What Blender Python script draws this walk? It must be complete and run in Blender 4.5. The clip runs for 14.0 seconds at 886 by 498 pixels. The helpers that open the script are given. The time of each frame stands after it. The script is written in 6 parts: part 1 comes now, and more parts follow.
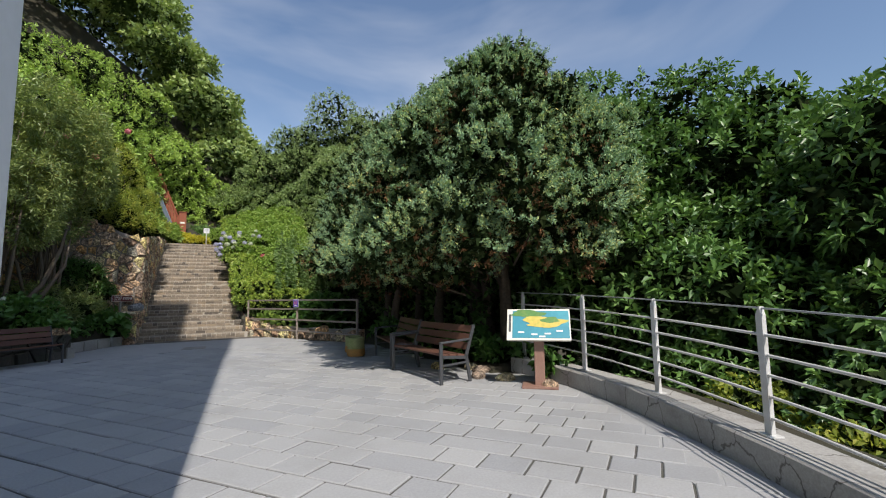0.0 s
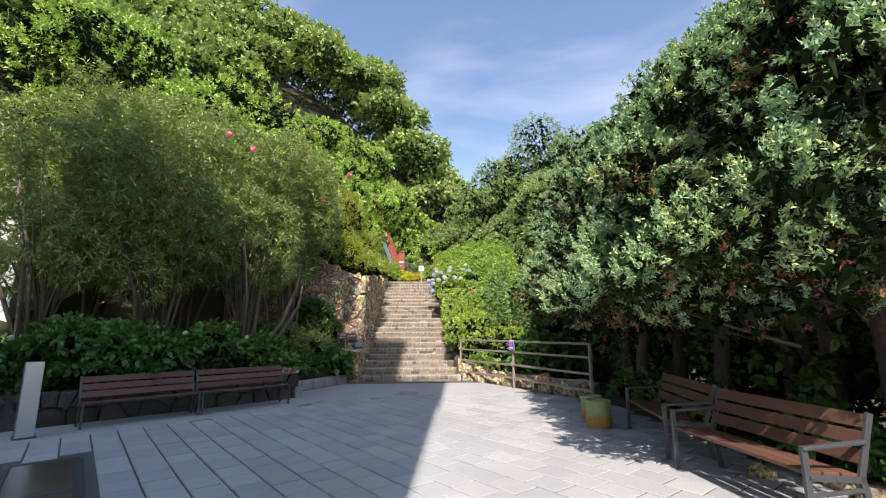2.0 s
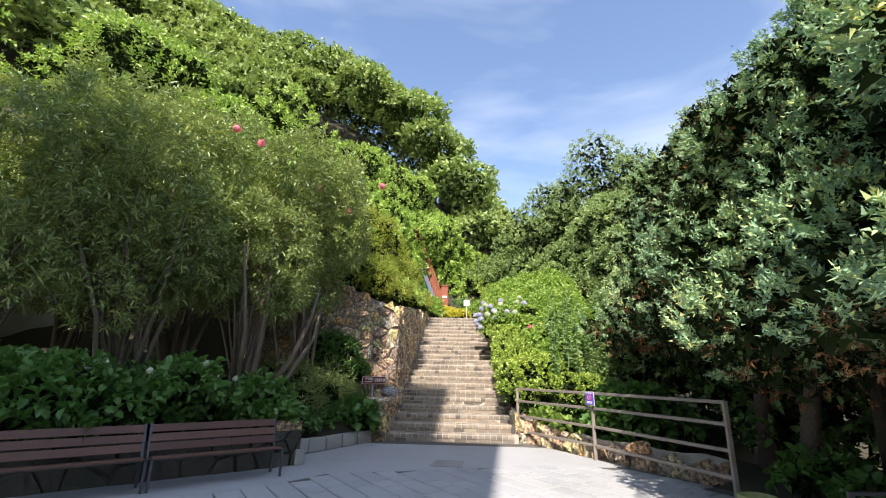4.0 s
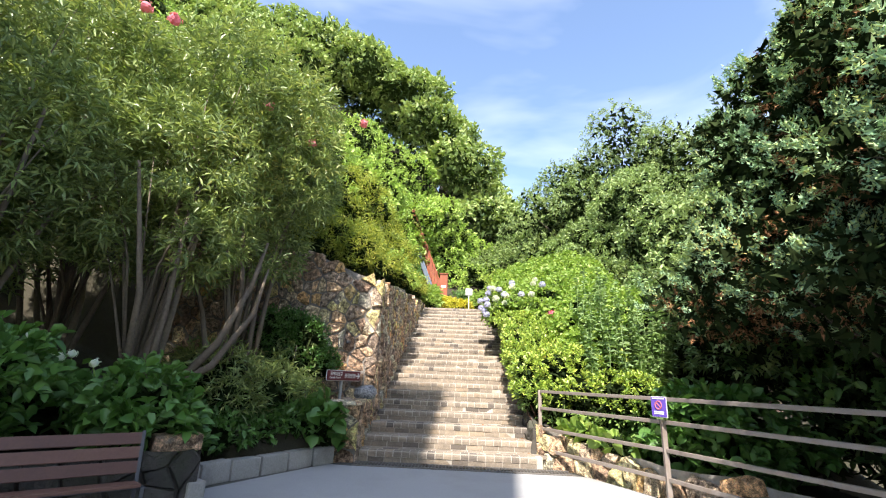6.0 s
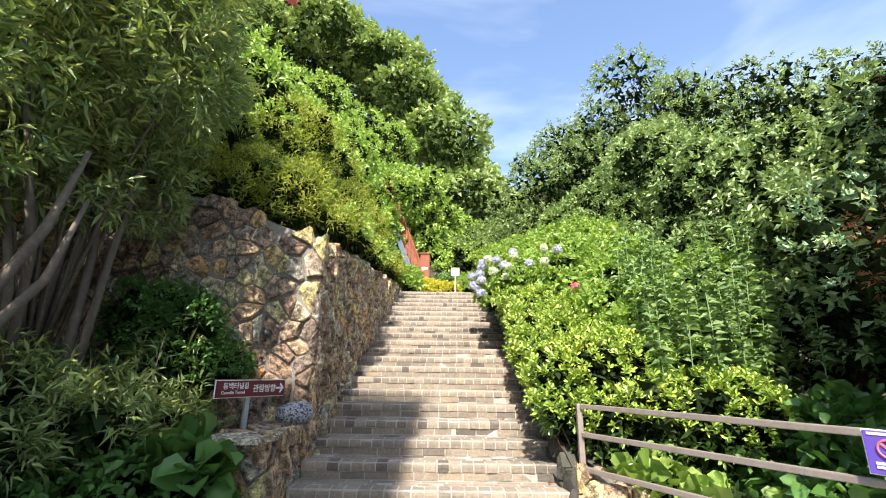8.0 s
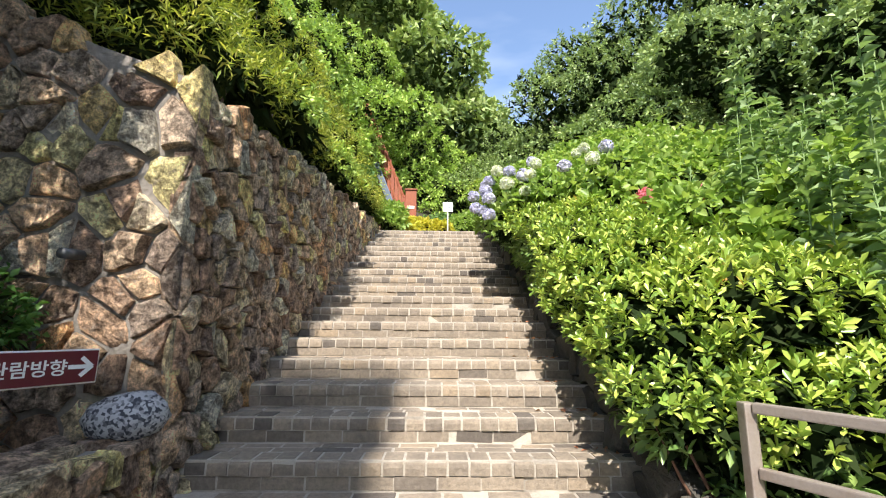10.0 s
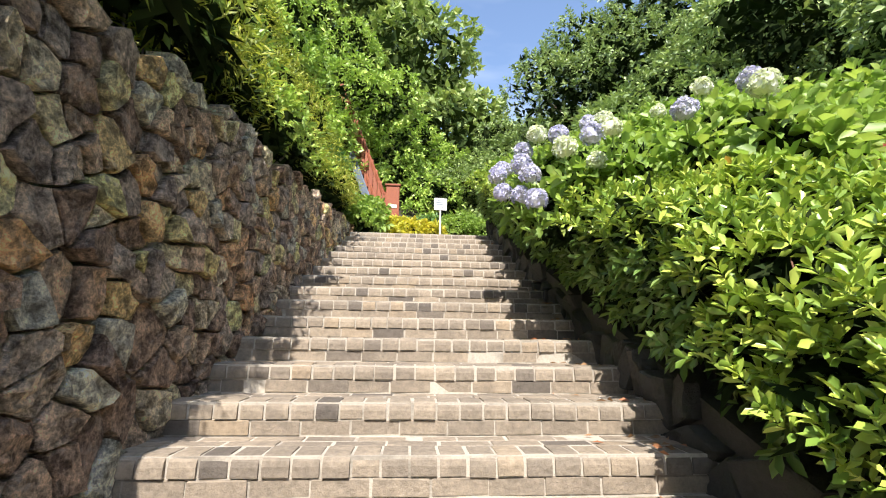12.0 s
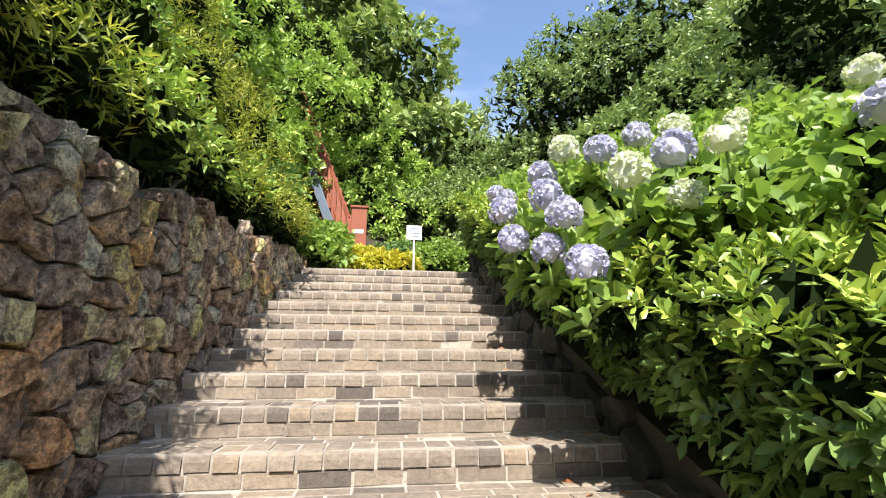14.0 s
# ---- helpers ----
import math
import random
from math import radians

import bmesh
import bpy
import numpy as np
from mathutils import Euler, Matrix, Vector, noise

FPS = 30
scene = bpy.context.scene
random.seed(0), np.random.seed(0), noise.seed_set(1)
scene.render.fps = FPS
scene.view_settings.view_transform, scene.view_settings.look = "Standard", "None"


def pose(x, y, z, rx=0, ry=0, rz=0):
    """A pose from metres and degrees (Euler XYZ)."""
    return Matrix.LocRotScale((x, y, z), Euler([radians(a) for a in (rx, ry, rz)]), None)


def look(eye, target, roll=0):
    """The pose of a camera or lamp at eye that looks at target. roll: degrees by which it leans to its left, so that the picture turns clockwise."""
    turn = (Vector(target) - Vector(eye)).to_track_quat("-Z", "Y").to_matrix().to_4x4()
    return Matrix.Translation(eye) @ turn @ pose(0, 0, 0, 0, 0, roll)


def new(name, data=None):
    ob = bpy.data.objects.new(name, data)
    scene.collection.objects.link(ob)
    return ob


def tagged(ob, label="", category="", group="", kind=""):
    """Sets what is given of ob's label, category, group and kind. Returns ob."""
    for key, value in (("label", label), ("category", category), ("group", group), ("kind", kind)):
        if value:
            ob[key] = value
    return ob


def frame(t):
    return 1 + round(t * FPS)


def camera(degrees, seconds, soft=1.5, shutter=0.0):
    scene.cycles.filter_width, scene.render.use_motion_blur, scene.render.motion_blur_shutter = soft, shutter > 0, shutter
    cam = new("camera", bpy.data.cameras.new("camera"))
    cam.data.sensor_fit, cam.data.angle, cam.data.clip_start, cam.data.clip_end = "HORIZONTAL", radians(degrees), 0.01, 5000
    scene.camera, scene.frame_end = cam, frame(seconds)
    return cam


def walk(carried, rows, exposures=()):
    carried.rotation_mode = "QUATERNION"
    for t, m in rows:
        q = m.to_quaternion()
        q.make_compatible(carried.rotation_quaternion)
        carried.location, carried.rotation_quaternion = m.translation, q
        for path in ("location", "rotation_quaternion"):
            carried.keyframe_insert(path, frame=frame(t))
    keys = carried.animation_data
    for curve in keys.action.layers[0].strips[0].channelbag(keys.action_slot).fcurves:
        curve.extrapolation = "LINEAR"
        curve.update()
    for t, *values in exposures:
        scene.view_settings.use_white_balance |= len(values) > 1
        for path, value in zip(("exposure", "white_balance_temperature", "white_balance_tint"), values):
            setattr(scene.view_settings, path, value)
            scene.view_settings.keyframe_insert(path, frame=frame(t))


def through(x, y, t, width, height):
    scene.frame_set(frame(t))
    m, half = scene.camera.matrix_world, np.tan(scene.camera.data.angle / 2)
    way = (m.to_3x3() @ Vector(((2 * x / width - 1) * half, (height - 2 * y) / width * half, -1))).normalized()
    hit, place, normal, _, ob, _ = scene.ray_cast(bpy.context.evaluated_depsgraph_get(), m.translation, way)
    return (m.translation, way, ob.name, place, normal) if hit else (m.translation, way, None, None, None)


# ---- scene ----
cam = camera(89.7, 14.0, soft=1.1)
PATH = [
    (0, (-0.163, -15.088, 1.224), (0.82, -13.358, 1.426), -0.9),
    (0.5, (0.032, -14.546, 1.251), (0.733, -12.685, 1.468), -0.6),
    (1, (0.159, -13.978, 1.296), (0.603, -12.044, 1.543), -0.2),
    (1.1, (0.18, -13.848, 1.304), (0.58, -11.905, 1.558), -0.2),
    (1.5, (0.164, -13.423, 1.323), (0.418, -11.463, 1.629), -0.3),
    (2, (0.139, -12.835, 1.368), (0.263, -10.872, 1.732), -0.2),
    (2.5, (0.078, -12.259, 1.409), (0.12, -10.3, 1.807), -0.2),
    (3, (0.116, -11.623, 1.395), (0.09, -9.671, 1.831), -0.1),
    (3.2, (0.138, -11.37, 1.394), (0.094, -9.424, 1.852), -0.1),
    (5.3, (0.17, -8.394, 1.274), (0.056, -6.498, 1.899), 2.8),
    (5.5, (0.162, -8.108, 1.258), (0.049, -6.206, 1.866), 2.8),
    (6, (0.127, -7.394, 1.232), (0.043, -5.477, 1.798), 2.3),
    (6.5, (0.105, -6.612, 1.29), (0.038, -4.689, 1.834), 1.7),
    (7, (0.137, -5.818, 1.361), (0.093, -3.893, 1.903), 1.2),
    (7.2, (0.148, -5.509, 1.385), (0.107, -3.586, 1.931), 1.0),
    (9.3, (0.098, -2.502, 1.429), (0.129, -0.556, 1.893), 0.9),
    (9.5, (0.111, -2.248, 1.444), (0.138, -0.295, 1.876), 0.9),
    (10, (0.122, -1.594, 1.436), (0.16, 0.373, 1.796), 0.4),
    (10.5, (0.064, -0.933, 1.502), (0.109, 1.038, 1.836), 0.5),
    (11, (0.043, -0.253, 1.577), (0.106, 1.714, 1.935), 0.5),
    (11.5, (-0.069, 0.348, 1.718), (0.029, 2.308, 2.107), 1.0),
    (12, (-0.073, 0.755, 1.861), (0.062, 2.71, 2.26), 0.7),
    (12.5, (-0.087, 1.113, 1.996), (0.078, 3.068, 2.383), 1.0),
    (13, (-0.073, 1.439, 2.142), (0.114, 3.39, 2.539), 0.7),
    (13.5, (-0.015, 1.763, 2.302), (0.196, 3.705, 2.731), 0.1),
    (14, (0.005, 2.091, 2.485), (0.256, 4.019, 2.956), 0.1),
]
walk(cam, [(t, look(eye, target, roll)) for t, eye, target, roll in PATH],
     exposures=((0, -0.12, 6500, 13), (0.5, 0.05, 6550, 14), (1, 0.52, 6600, 15), (1.5, 0.62, 6650, 16), (3, 0.76, 6650, 16), (5.3, 1.12, 6600, 15), (6.5, 1.33, 6600, 14),
                (9.5, 1.02, 6550, 13), (11, 0.98, 6550, 13), (14, 0.93, 6450, 15)))

# ---- world, sun, exposure ----
SUN_FROM = Vector((-0.102, -1.0, 0.0)).normalized()
SUN_ELEV = radians(50)
sun_dir = Vector((SUN_FROM.x * math.cos(SUN_ELEV), SUN_FROM.y * math.cos(SUN_ELEV), math.sin(SUN_ELEV)))
world = bpy.data.worlds.new("world")
scene.world = world
world.use_nodes = True
wn, wl = world.node_tree.nodes, world.node_tree.links
wn.clear()
sky = wn.new("ShaderNodeTexSky")
sky.sky_type, sky.sun_disc = "NISHITA", False
sky.sun_elevation, sky.sun_rotation = SUN_ELEV, math.atan2(SUN_FROM.x, SUN_FROM.y)
sky.air_density, sky.dust_density, sky.ozone_density = 1.15, 0.8, 2.0
coord = wn.new("ShaderNodeTexCoord")
stretch = wn.new("ShaderNodeMapping")
stretch.inputs["Scale"].default_value = (1.0, 1.0, 2.2)
cirrus = wn.new("ShaderNodeTexNoise")
cirrus.inputs["Scale"].default_value, cirrus.inputs["Detail"].default_value = 1.7, 5.0
cirrus.inputs["Distortion"].default_value = 0.6
veil = wn.new("ShaderNodeMapRange")
veil.inputs["From Min"].default_value, veil.inputs["From Max"].default_value = 0.46, 0.74
veil.inputs["To Min"].default_value, veil.inputs["To Max"].default_value = 0.0, 0.36
blend = wn.new("ShaderNodeMixRGB")
blend.inputs["Color2"].default_value = (6.4, 6.7, 7.0, 1)
back = wn.new("ShaderNodeBackground")
back.inputs["Strength"].default_value = 0.15
wout = wn.new("ShaderNodeOutputWorld")
wl.new(coord.outputs["Generated"], stretch.inputs["Vector"])
wl.new(stretch.outputs["Vector"], cirrus.inputs["Vector"])
wl.new(cirrus.outputs["Fac"], veil.inputs["Value"])
wl.new(veil.outputs["Result"], blend.inputs["Fac"])
wl.new(sky.outputs["Color"], blend.inputs["Color1"])
wl.new(blend.outputs["Color"], back.inputs["Color"])
wl.new(back.outputs["Background"], wout.inputs["Surface"])
sun_data = bpy.data.lights.new("sun", "SUN")
sun_data.energy, sun_data.angle, sun_data.color = 5.0, radians(0.53), (1.0, 0.95, 0.86)
sun = new("sun", sun_data)
sun.matrix_world = look(sun_dir * 60, (0, 0, 0))

rng = np.random.default_rng(7)


# ---- materials ----
def material(name, base, rough=0.7, metal=0.0, spec=0.5):
    m = bpy.data.materials.new(name)
    m.use_nodes = True
    b = m.node_tree.nodes["Principled BSDF"]
    b.inputs["Base Color"].default_value = (*base, 1)
    b.inputs["Roughness"].default_value, b.inputs["Metallic"].default_value = rough, metal
    b.inputs["Specular IOR Level"].default_value = spec
    return m, m.node_tree.nodes, m.node_tree.links, b


def ramp(nodes, stops):
    r = nodes.new("ShaderNodeValToRGB")
    while len(r.color_ramp.elements) < len(stops):
        r.color_ramp.elements.new(0.5)
    for e, (p, c) in zip(r.color_ramp.elements, stops):
        e.position, e.color = p, (*c, 1)
    return r


def noise_node(nodes, links, scale, detail=4.0, rough=0.6, coords="Object"):
    tc = nodes.new("ShaderNodeTexCoord")
    n = nodes.new("ShaderNodeTexNoise")
    n.inputs["Scale"].default_value, n.inputs["Detail"].default_value, n.inputs["Roughness"].default_value = scale, detail, rough
    links.new(tc.outputs[coords], n.inputs["Vector"])
    return n


def position_noise(nodes, links, scale, detail=4.0, rough=0.6):
    g = nodes.new("ShaderNodeNewGeometry")
    n = nodes.new("ShaderNodeTexNoise")
    n.inputs["Scale"].default_value, n.inputs["Detail"].default_value, n.inputs["Roughness"].default_value = scale, detail, rough
    links.new(g.outputs["Position"], n.inputs["Vector"])
    return n


def mixed(nodes, links, a, b, fac, mode="MIX"):
    x = nodes.new("ShaderNodeMixRGB")
    x.blend_type = mode
    for socket, value in ((x.inputs["Color1"], a), (x.inputs["Color2"], b), (x.inputs["Fac"], fac)):
        if isinstance(value, (int, float)):
            socket.default_value = value
        elif isinstance(value, tuple):
            socket.default_value = (*value, 1)
        else:
            links.new(value, socket)
    return x.outputs["Color"]


def bumped(nodes, links, bsdf, height, strength=0.3, distance=0.01):
    bp = nodes.new("ShaderNodeBump")
    bp.inputs["Strength"].default_value, bp.inputs["Distance"].default_value = strength, distance
    links.new(height, bp.inputs["Height"])
    links.new(bp.outputs["Normal"], bsdf.inputs["Normal"])


def surface(name, dark, light, rough=0.8, fine=40.0, coarse=1.5, stain=(0.1, 0.09, 0.07), stain_amount=0.3, bump=0.3, per="object", metal=0.0, spread=0.25, hues=None, depth=0.01):
    """Mineral, wood or painted surface: colour that varies from piece to piece, grain and stains in world size."""
    m, n, l, b = material(name, light, rough, metal)
    if per == "object":
        info = n.new("ShaderNodeObjectInfo")
        rnd = info.outputs["Random"]
    else:
        info = n.new("ShaderNodeNewGeometry")
        rnd = info.outputs["Random Per Island"]
    tone = ramp(n, hues if hues else [(0.0, dark), (1.0, light)])
    l.new(rnd, tone.inputs["Fac"])
    grain = position_noise(n, l, fine, 6, 0.7)
    blot = position_noise(n, l, coarse, 5, 0.65)
    shade = ramp(n, [(0.3, (1 - spread,) * 3), (0.75, (1 + spread * 0.4,) * 3)])
    l.new(grain.outputs["Fac"], shade.inputs["Fac"])
    c = mixed(n, l, tone.outputs["Color"], shade.outputs["Color"], 1.0, "MULTIPLY")
    mask = ramp(n, [(0.48, (0, 0, 0)), (0.72, (1, 1, 1))])
    l.new(blot.outputs["Fac"], mask.inputs["Fac"])
    sc = n.new("ShaderNodeMath")
    sc.operation = "MULTIPLY"
    sc.inputs[1].default_value = stain_amount
    l.new(mask.outputs["Color"], sc.inputs[0])
    c = mixed(n, l, c, stain, sc.outputs["Value"])
    l.new(c, b.inputs["Base Color"])
    bumped(n, l, b, grain.outputs["Fac"], bump, depth)
    return m


def leaf_material(name, hues, rough=0.45, through=0.35, patch=0.5, spec=0.5):
    """Leaves: hue from leaf to leaf, large patches of lighter growth, light that shines through the blade."""
    m, n, l, b = material(name, hues[0][1], rough, 0.0, spec)
    geo = n.new("ShaderNodeNewGeometry")
    tone = ramp(n, hues)
    big = position_noise(n, l, patch, 3, 0.6)
    mix = n.new("ShaderNodeMath")
    mix.operation = "MULTIPLY_ADD"
    mix.inputs[1].default_value, mix.inputs[2].default_value = 0.55, -0.05
    l.new(geo.outputs["Random Per Island"], mix.inputs[0])
    add = n.new("ShaderNodeMath")
    add.operation = "MULTIPLY_ADD"
    add.inputs[1].default_value = 0.6
    l.new(big.outputs["Fac"], add.inputs[0])
    l.new(mix.outputs["Value"], add.inputs[2])
    l.new(add.outputs["Value"], tone.inputs["Fac"])
    l.new(tone.outputs["Color"], b.inputs["Base Color"])
    trans = n.new("ShaderNodeBsdfTranslucent")
    glow = mixed(n, l, tone.outputs["Color"], (1.2, 1.22, 0.75), 1.0, "MULTIPLY")
    l.new(glow, trans.inputs["Color"])
    ms = n.new("ShaderNodeMixShader")
    ms.inputs["Fac"].default_value = through
    l.new(b.outputs["BSDF"], ms.inputs[1])
    l.new(trans.outputs["BSDF"], ms.inputs[2])
    l.new(ms.outputs["Shader"], n["Material Output"].inputs["Surface"])
    return m


M_TILE = surface("paving_slab", (0.33, 0.335, 0.343), (0.41, 0.41, 0.405), 0.75, 60, 0.7, (0.22, 0.215, 0.20), 0.4, 0.15, spread=0.18, depth=0.004)
M_TILE_FAR = surface("paving_slab_far", (0.33, 0.335, 0.343), (0.41, 0.41, 0.405), 0.75, 60, 0.7, (0.22, 0.215, 0.20), 0.4, 0.15, per="island", spread=0.18, depth=0.004)
M_JOINT = surface("joint_sand", (0.09, 0.087, 0.08), (0.105, 0.10, 0.092), 0.95, 80, 2.0, (0.07, 0.08, 0.04), 0.5, 0.3)
M_CONCRETE = surface("kerb_concrete", (0.34, 0.33, 0.30), (0.40, 0.39, 0.36), 0.9, 50, 2.5, (0.14, 0.13, 0.11), 0.6, 0.5)
BRICKS = [(0.0, (0.114, 0.097, 0.081)), (0.09, (0.166, 0.14, 0.113)), (0.16, (0.255, 0.212, 0.162)), (0.6, (0.304, 0.25, 0.188)), (0.9, (0.348, 0.285, 0.211)), (1.0, (0.343, 0.265, 0.179))]
M_BRICK = surface("step_brick", (0.12, 0.115, 0.11), (0.36, 0.34, 0.31), 0.85, 34, 3.4, (0.12, 0.10, 0.08), 0.65, 0.9,
                  hues=BRICKS, spread=0.4)
M_BRICK_FAR = surface("step_brick_far", (0.12, 0.115, 0.11), (0.36, 0.34, 0.31), 0.85, 34, 3.4, (0.12, 0.10, 0.08), 0.65, 0.9, per="island",
                      hues=BRICKS, spread=0.4)
M_MORTAR = surface("mortar", (0.44, 0.40, 0.335), (0.50, 0.45, 0.375), 0.95, 90, 5.0, (0.17, 0.15, 0.12), 0.8, 0.4)
STONES = [(0.0, (0.265, 0.188, 0.146)), (0.2, (0.452, 0.315, 0.221)), (0.36, (0.654, 0.48, 0.323)), (0.5, (0.342, 0.276, 0.234)), (0.62, (0.561, 0.449, 0.349)), (0.72, (0.693, 0.6, 0.393)), (0.8, (0.693, 0.645, 0.304)),
          (0.87, (0.693, 0.405, 0.209)), (0.93, (0.693, 0.665, 0.519)), (1.0, (0.452, 0.436, 0.374))]
def stone_material(name, per):
    """Rough fieldstone: its own hue, mottled and pitted, with pale lichen."""
    m, n, l, b = material(name, (0.2, 0.17, 0.14), 0.9, 0.0, 0.3)
    src = n.new("ShaderNodeObjectInfo" if per == "object" else "ShaderNodeNewGeometry")
    tone = ramp(n, STONES)
    l.new(src.outputs["Random" if per == "object" else "Random Per Island"], tone.inputs["Fac"])
    coarse, fine, patch = position_noise(n, l, 13, 6, 0.7), position_noise(n, l, 60, 6, 0.75), position_noise(n, l, 9, 6, 0.75)
    r1 = ramp(n, [(0.4, (0.36, 0.33, 0.31)), (0.5, (0.95, 0.93, 0.9)), (0.61, (1.75, 1.68, 1.55))])
    r2 = ramp(n, [(0.36, (0.5, 0.49, 0.48)), (0.64, (1.5, 1.48, 1.43))])
    l.new(coarse.outputs["Fac"], r1.inputs["Fac"])
    l.new(fine.outputs["Fac"], r2.inputs["Fac"])
    c = mixed(n, l, tone.outputs["Color"], r1.outputs["Color"], 1.0, "MULTIPLY")
    c = mixed(n, l, c, r2.outputs["Color"], 1.0, "MULTIPLY")
    lich = ramp(n, [(0.55, (0, 0, 0)), (0.64, (0.5, 0.5, 0.5))])
    l.new(patch.outputs["Fac"], lich.inputs["Fac"])
    c = mixed(n, l, c, (0.56, 0.47, 0.38), lich.outputs["Color"])
    l.new(c, b.inputs["Base Color"])
    both = n.new("ShaderNodeMath")
    both.operation = "MULTIPLY_ADD"
    both.inputs[1].default_value = 2.2
    l.new(coarse.outputs["Fac"], both.inputs[0])
    l.new(fine.outputs["Fac"], both.inputs[2])
    bumped(n, l, b, both.outputs["Value"], 1.0, 0.035)
    return m


M_STONE = stone_material("field_stone", "object")
M_STONE_FAR = stone_material("field_stone_far", "island")
# mossy stone, its base colour darkened for shade under hedge and benches
M_SHADED_STONE = surface("shade_dark_mossy_stone", (0.05, 0.046, 0.04), (0.10, 0.09, 0.075), 0.9, 30, 4.0, (0.05, 0.065, 0.03), 0.6, 0.8, depth=0.03)
M_WALLMORTAR = surface("wall_mortar", (0.34, 0.31, 0.27), (0.38, 0.35, 0.30), 0.95, 30, 1.6, (0.08, 0.07, 0.06), 0.7, 0.6, depth=0.02)
M_PALEMORTAR = surface("pale_wall_mortar", (0.30, 0.27, 0.235), (0.35, 0.32, 0.275), 0.95, 40, 3.0, (0.16, 0.14, 0.12), 0.7, 0.8, depth=0.03)
# darker copy of the wall mortar, with the side wall's shade in its colour
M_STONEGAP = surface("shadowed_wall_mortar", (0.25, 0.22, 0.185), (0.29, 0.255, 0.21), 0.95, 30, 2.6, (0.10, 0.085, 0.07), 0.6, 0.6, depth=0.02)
M_KERB = surface("cracked_kerb_concrete", (0.36, 0.35, 0.325), (0.42, 0.41, 0.385), 0.9, 50, 2.5, (0.17, 0.155, 0.135), 0.6, 0.5)
kn, kl = M_KERB.node_tree.nodes, M_KERB.node_tree.links
kgeo, kvor, kwarp = kn.new("ShaderNodeNewGeometry"), kn.new("ShaderNodeTexVoronoi"), position_noise(kn, kl, 5, 4, 0.6)
kvor.feature = "DISTANCE_TO_EDGE"
kvor.inputs["Scale"].default_value = 2.6
kl.new(mixed(kn, kl, kgeo.outputs["Position"], kwarp.outputs["Color"], 0.12), kvor.inputs["Vector"])
kcrack = ramp(kn, [(0.004, (0.75, 0.75, 0.75)), (0.014, (0, 0, 0))])
kl.new(kvor.outputs["Distance"], kcrack.inputs["Fac"])
kb = kn["Principled BSDF"].inputs["Base Color"]
kl.new(mixed(kn, kl, kb.links[0].from_socket, (0.07, 0.06, 0.05), kcrack.outputs["Color"]), kb)
M_SOIL = surface("soil", (0.042, 0.038, 0.024), (0.055, 0.048, 0.03), 0.98, 12, 0.6, (0.03, 0.04, 0.015), 0.6, 0.8, depth=0.03)
M_WHITE = surface("white_wall_paint", (0.74, 0.75, 0.75), (0.78, 0.78, 0.77), 0.6, 30, 0.8, (0.55, 0.55, 0.53), 0.25, 0.1, spread=0.06)
M_RAIL = surface("white_rail_paint", (0.62, 0.62, 0.60), (0.66, 0.66, 0.64), 0.45, 60, 6.0, (0.32, 0.24, 0.17), 0.35, 0.1, spread=0.1)
M_STEELGREY = surface("weathered_steel", (0.30, 0.26, 0.23), (0.34, 0.29, 0.25), 0.5, 80, 7.0, (0.20, 0.13, 0.09), 0.5, 0.15, metal=0.35, spread=0.15)
M_BENCHMETAL = surface("bench_metal", (0.085, 0.088, 0.095), (0.10, 0.105, 0.11), 0.45, 90, 5.0, (0.05, 0.05, 0.05), 0.3, 0.1, metal=0.3)
M_SLAT = surface("bench_slat", (0.115, 0.052, 0.036), (0.16, 0.075, 0.05), 0.55, 45, 4.0, (0.07, 0.04, 0.03), 0.3, 0.25, spread=0.2)
M_BARK = surface("bark", (0.10, 0.075, 0.055), (0.16, 0.12, 0.09), 0.95, 22, 3.0, (0.05, 0.05, 0.03), 0.5, 0.9, spread=0.5, depth=0.03)
M_PALEBARK = surface("pale_stem", (0.15, 0.115, 0.085), (0.21, 0.165, 0.12), 0.9, 30, 4.0, (0.1, 0.08, 0.05), 0.5, 0.6, spread=0.4, depth=0.01)

L_CONIFER = leaf_material("juniper_leaf", [(0.0, (0.102, 0.192, 0.126)), (0.35, (0.218, 0.364, 0.218)), (0.62, (0.361, 0.518, 0.274)), (0.82, (0.561, 0.594, 0.201)), (0.92, (0.623, 0.346, 0.126))], 0.85, 0.12, 0.9, 0.2)
L_OLEANDER = leaf_material("oleander_leaf", [(0.0, (0.094, 0.146, 0.055)), (0.45, (0.203, 0.278, 0.093)), (0.8, (0.358, 0.415, 0.132)), (1.0, (0.622, 0.462, 0.122))], 0.36, 0.26, 0.6)
L_HEDGE = leaf_material("hedge_leaf", [(0.0, (0.075, 0.138, 0.025)), (0.3, (0.176, 0.289, 0.05)), (0.6, (0.376, 0.502, 0.087)), (0.85, (0.589, 0.652, 0.138)), (0.96, (0.69, 0.314, 0.101))], 0.3, 0.22, 2.2)
L_HYDRANGEA = leaf_material("hydrangea_leaf", [(0.0, (0.135, 0.225, 0.046)), (0.5, (0.28, 0.42, 0.091)), (1.0, (0.42, 0.5, 0.13))], 0.45, 0.4, 1.0)
L_WEED = leaf_material("mugwort_leaf", [(0.0, (0.117, 0.195, 0.078)), (0.5, (0.221, 0.338, 0.130)), (1.0, (0.27, 0.36, 0.14))], 0.6, 0.35, 1.0)
L_DARKBED = leaf_material("bed_leaf", [(0.0, (0.046, 0.104, 0.026)), (0.5, (0.091, 0.208, 0.046)), (1.0, (0.13, 0.25, 0.05))], 0.4, 0.3, 1.2)
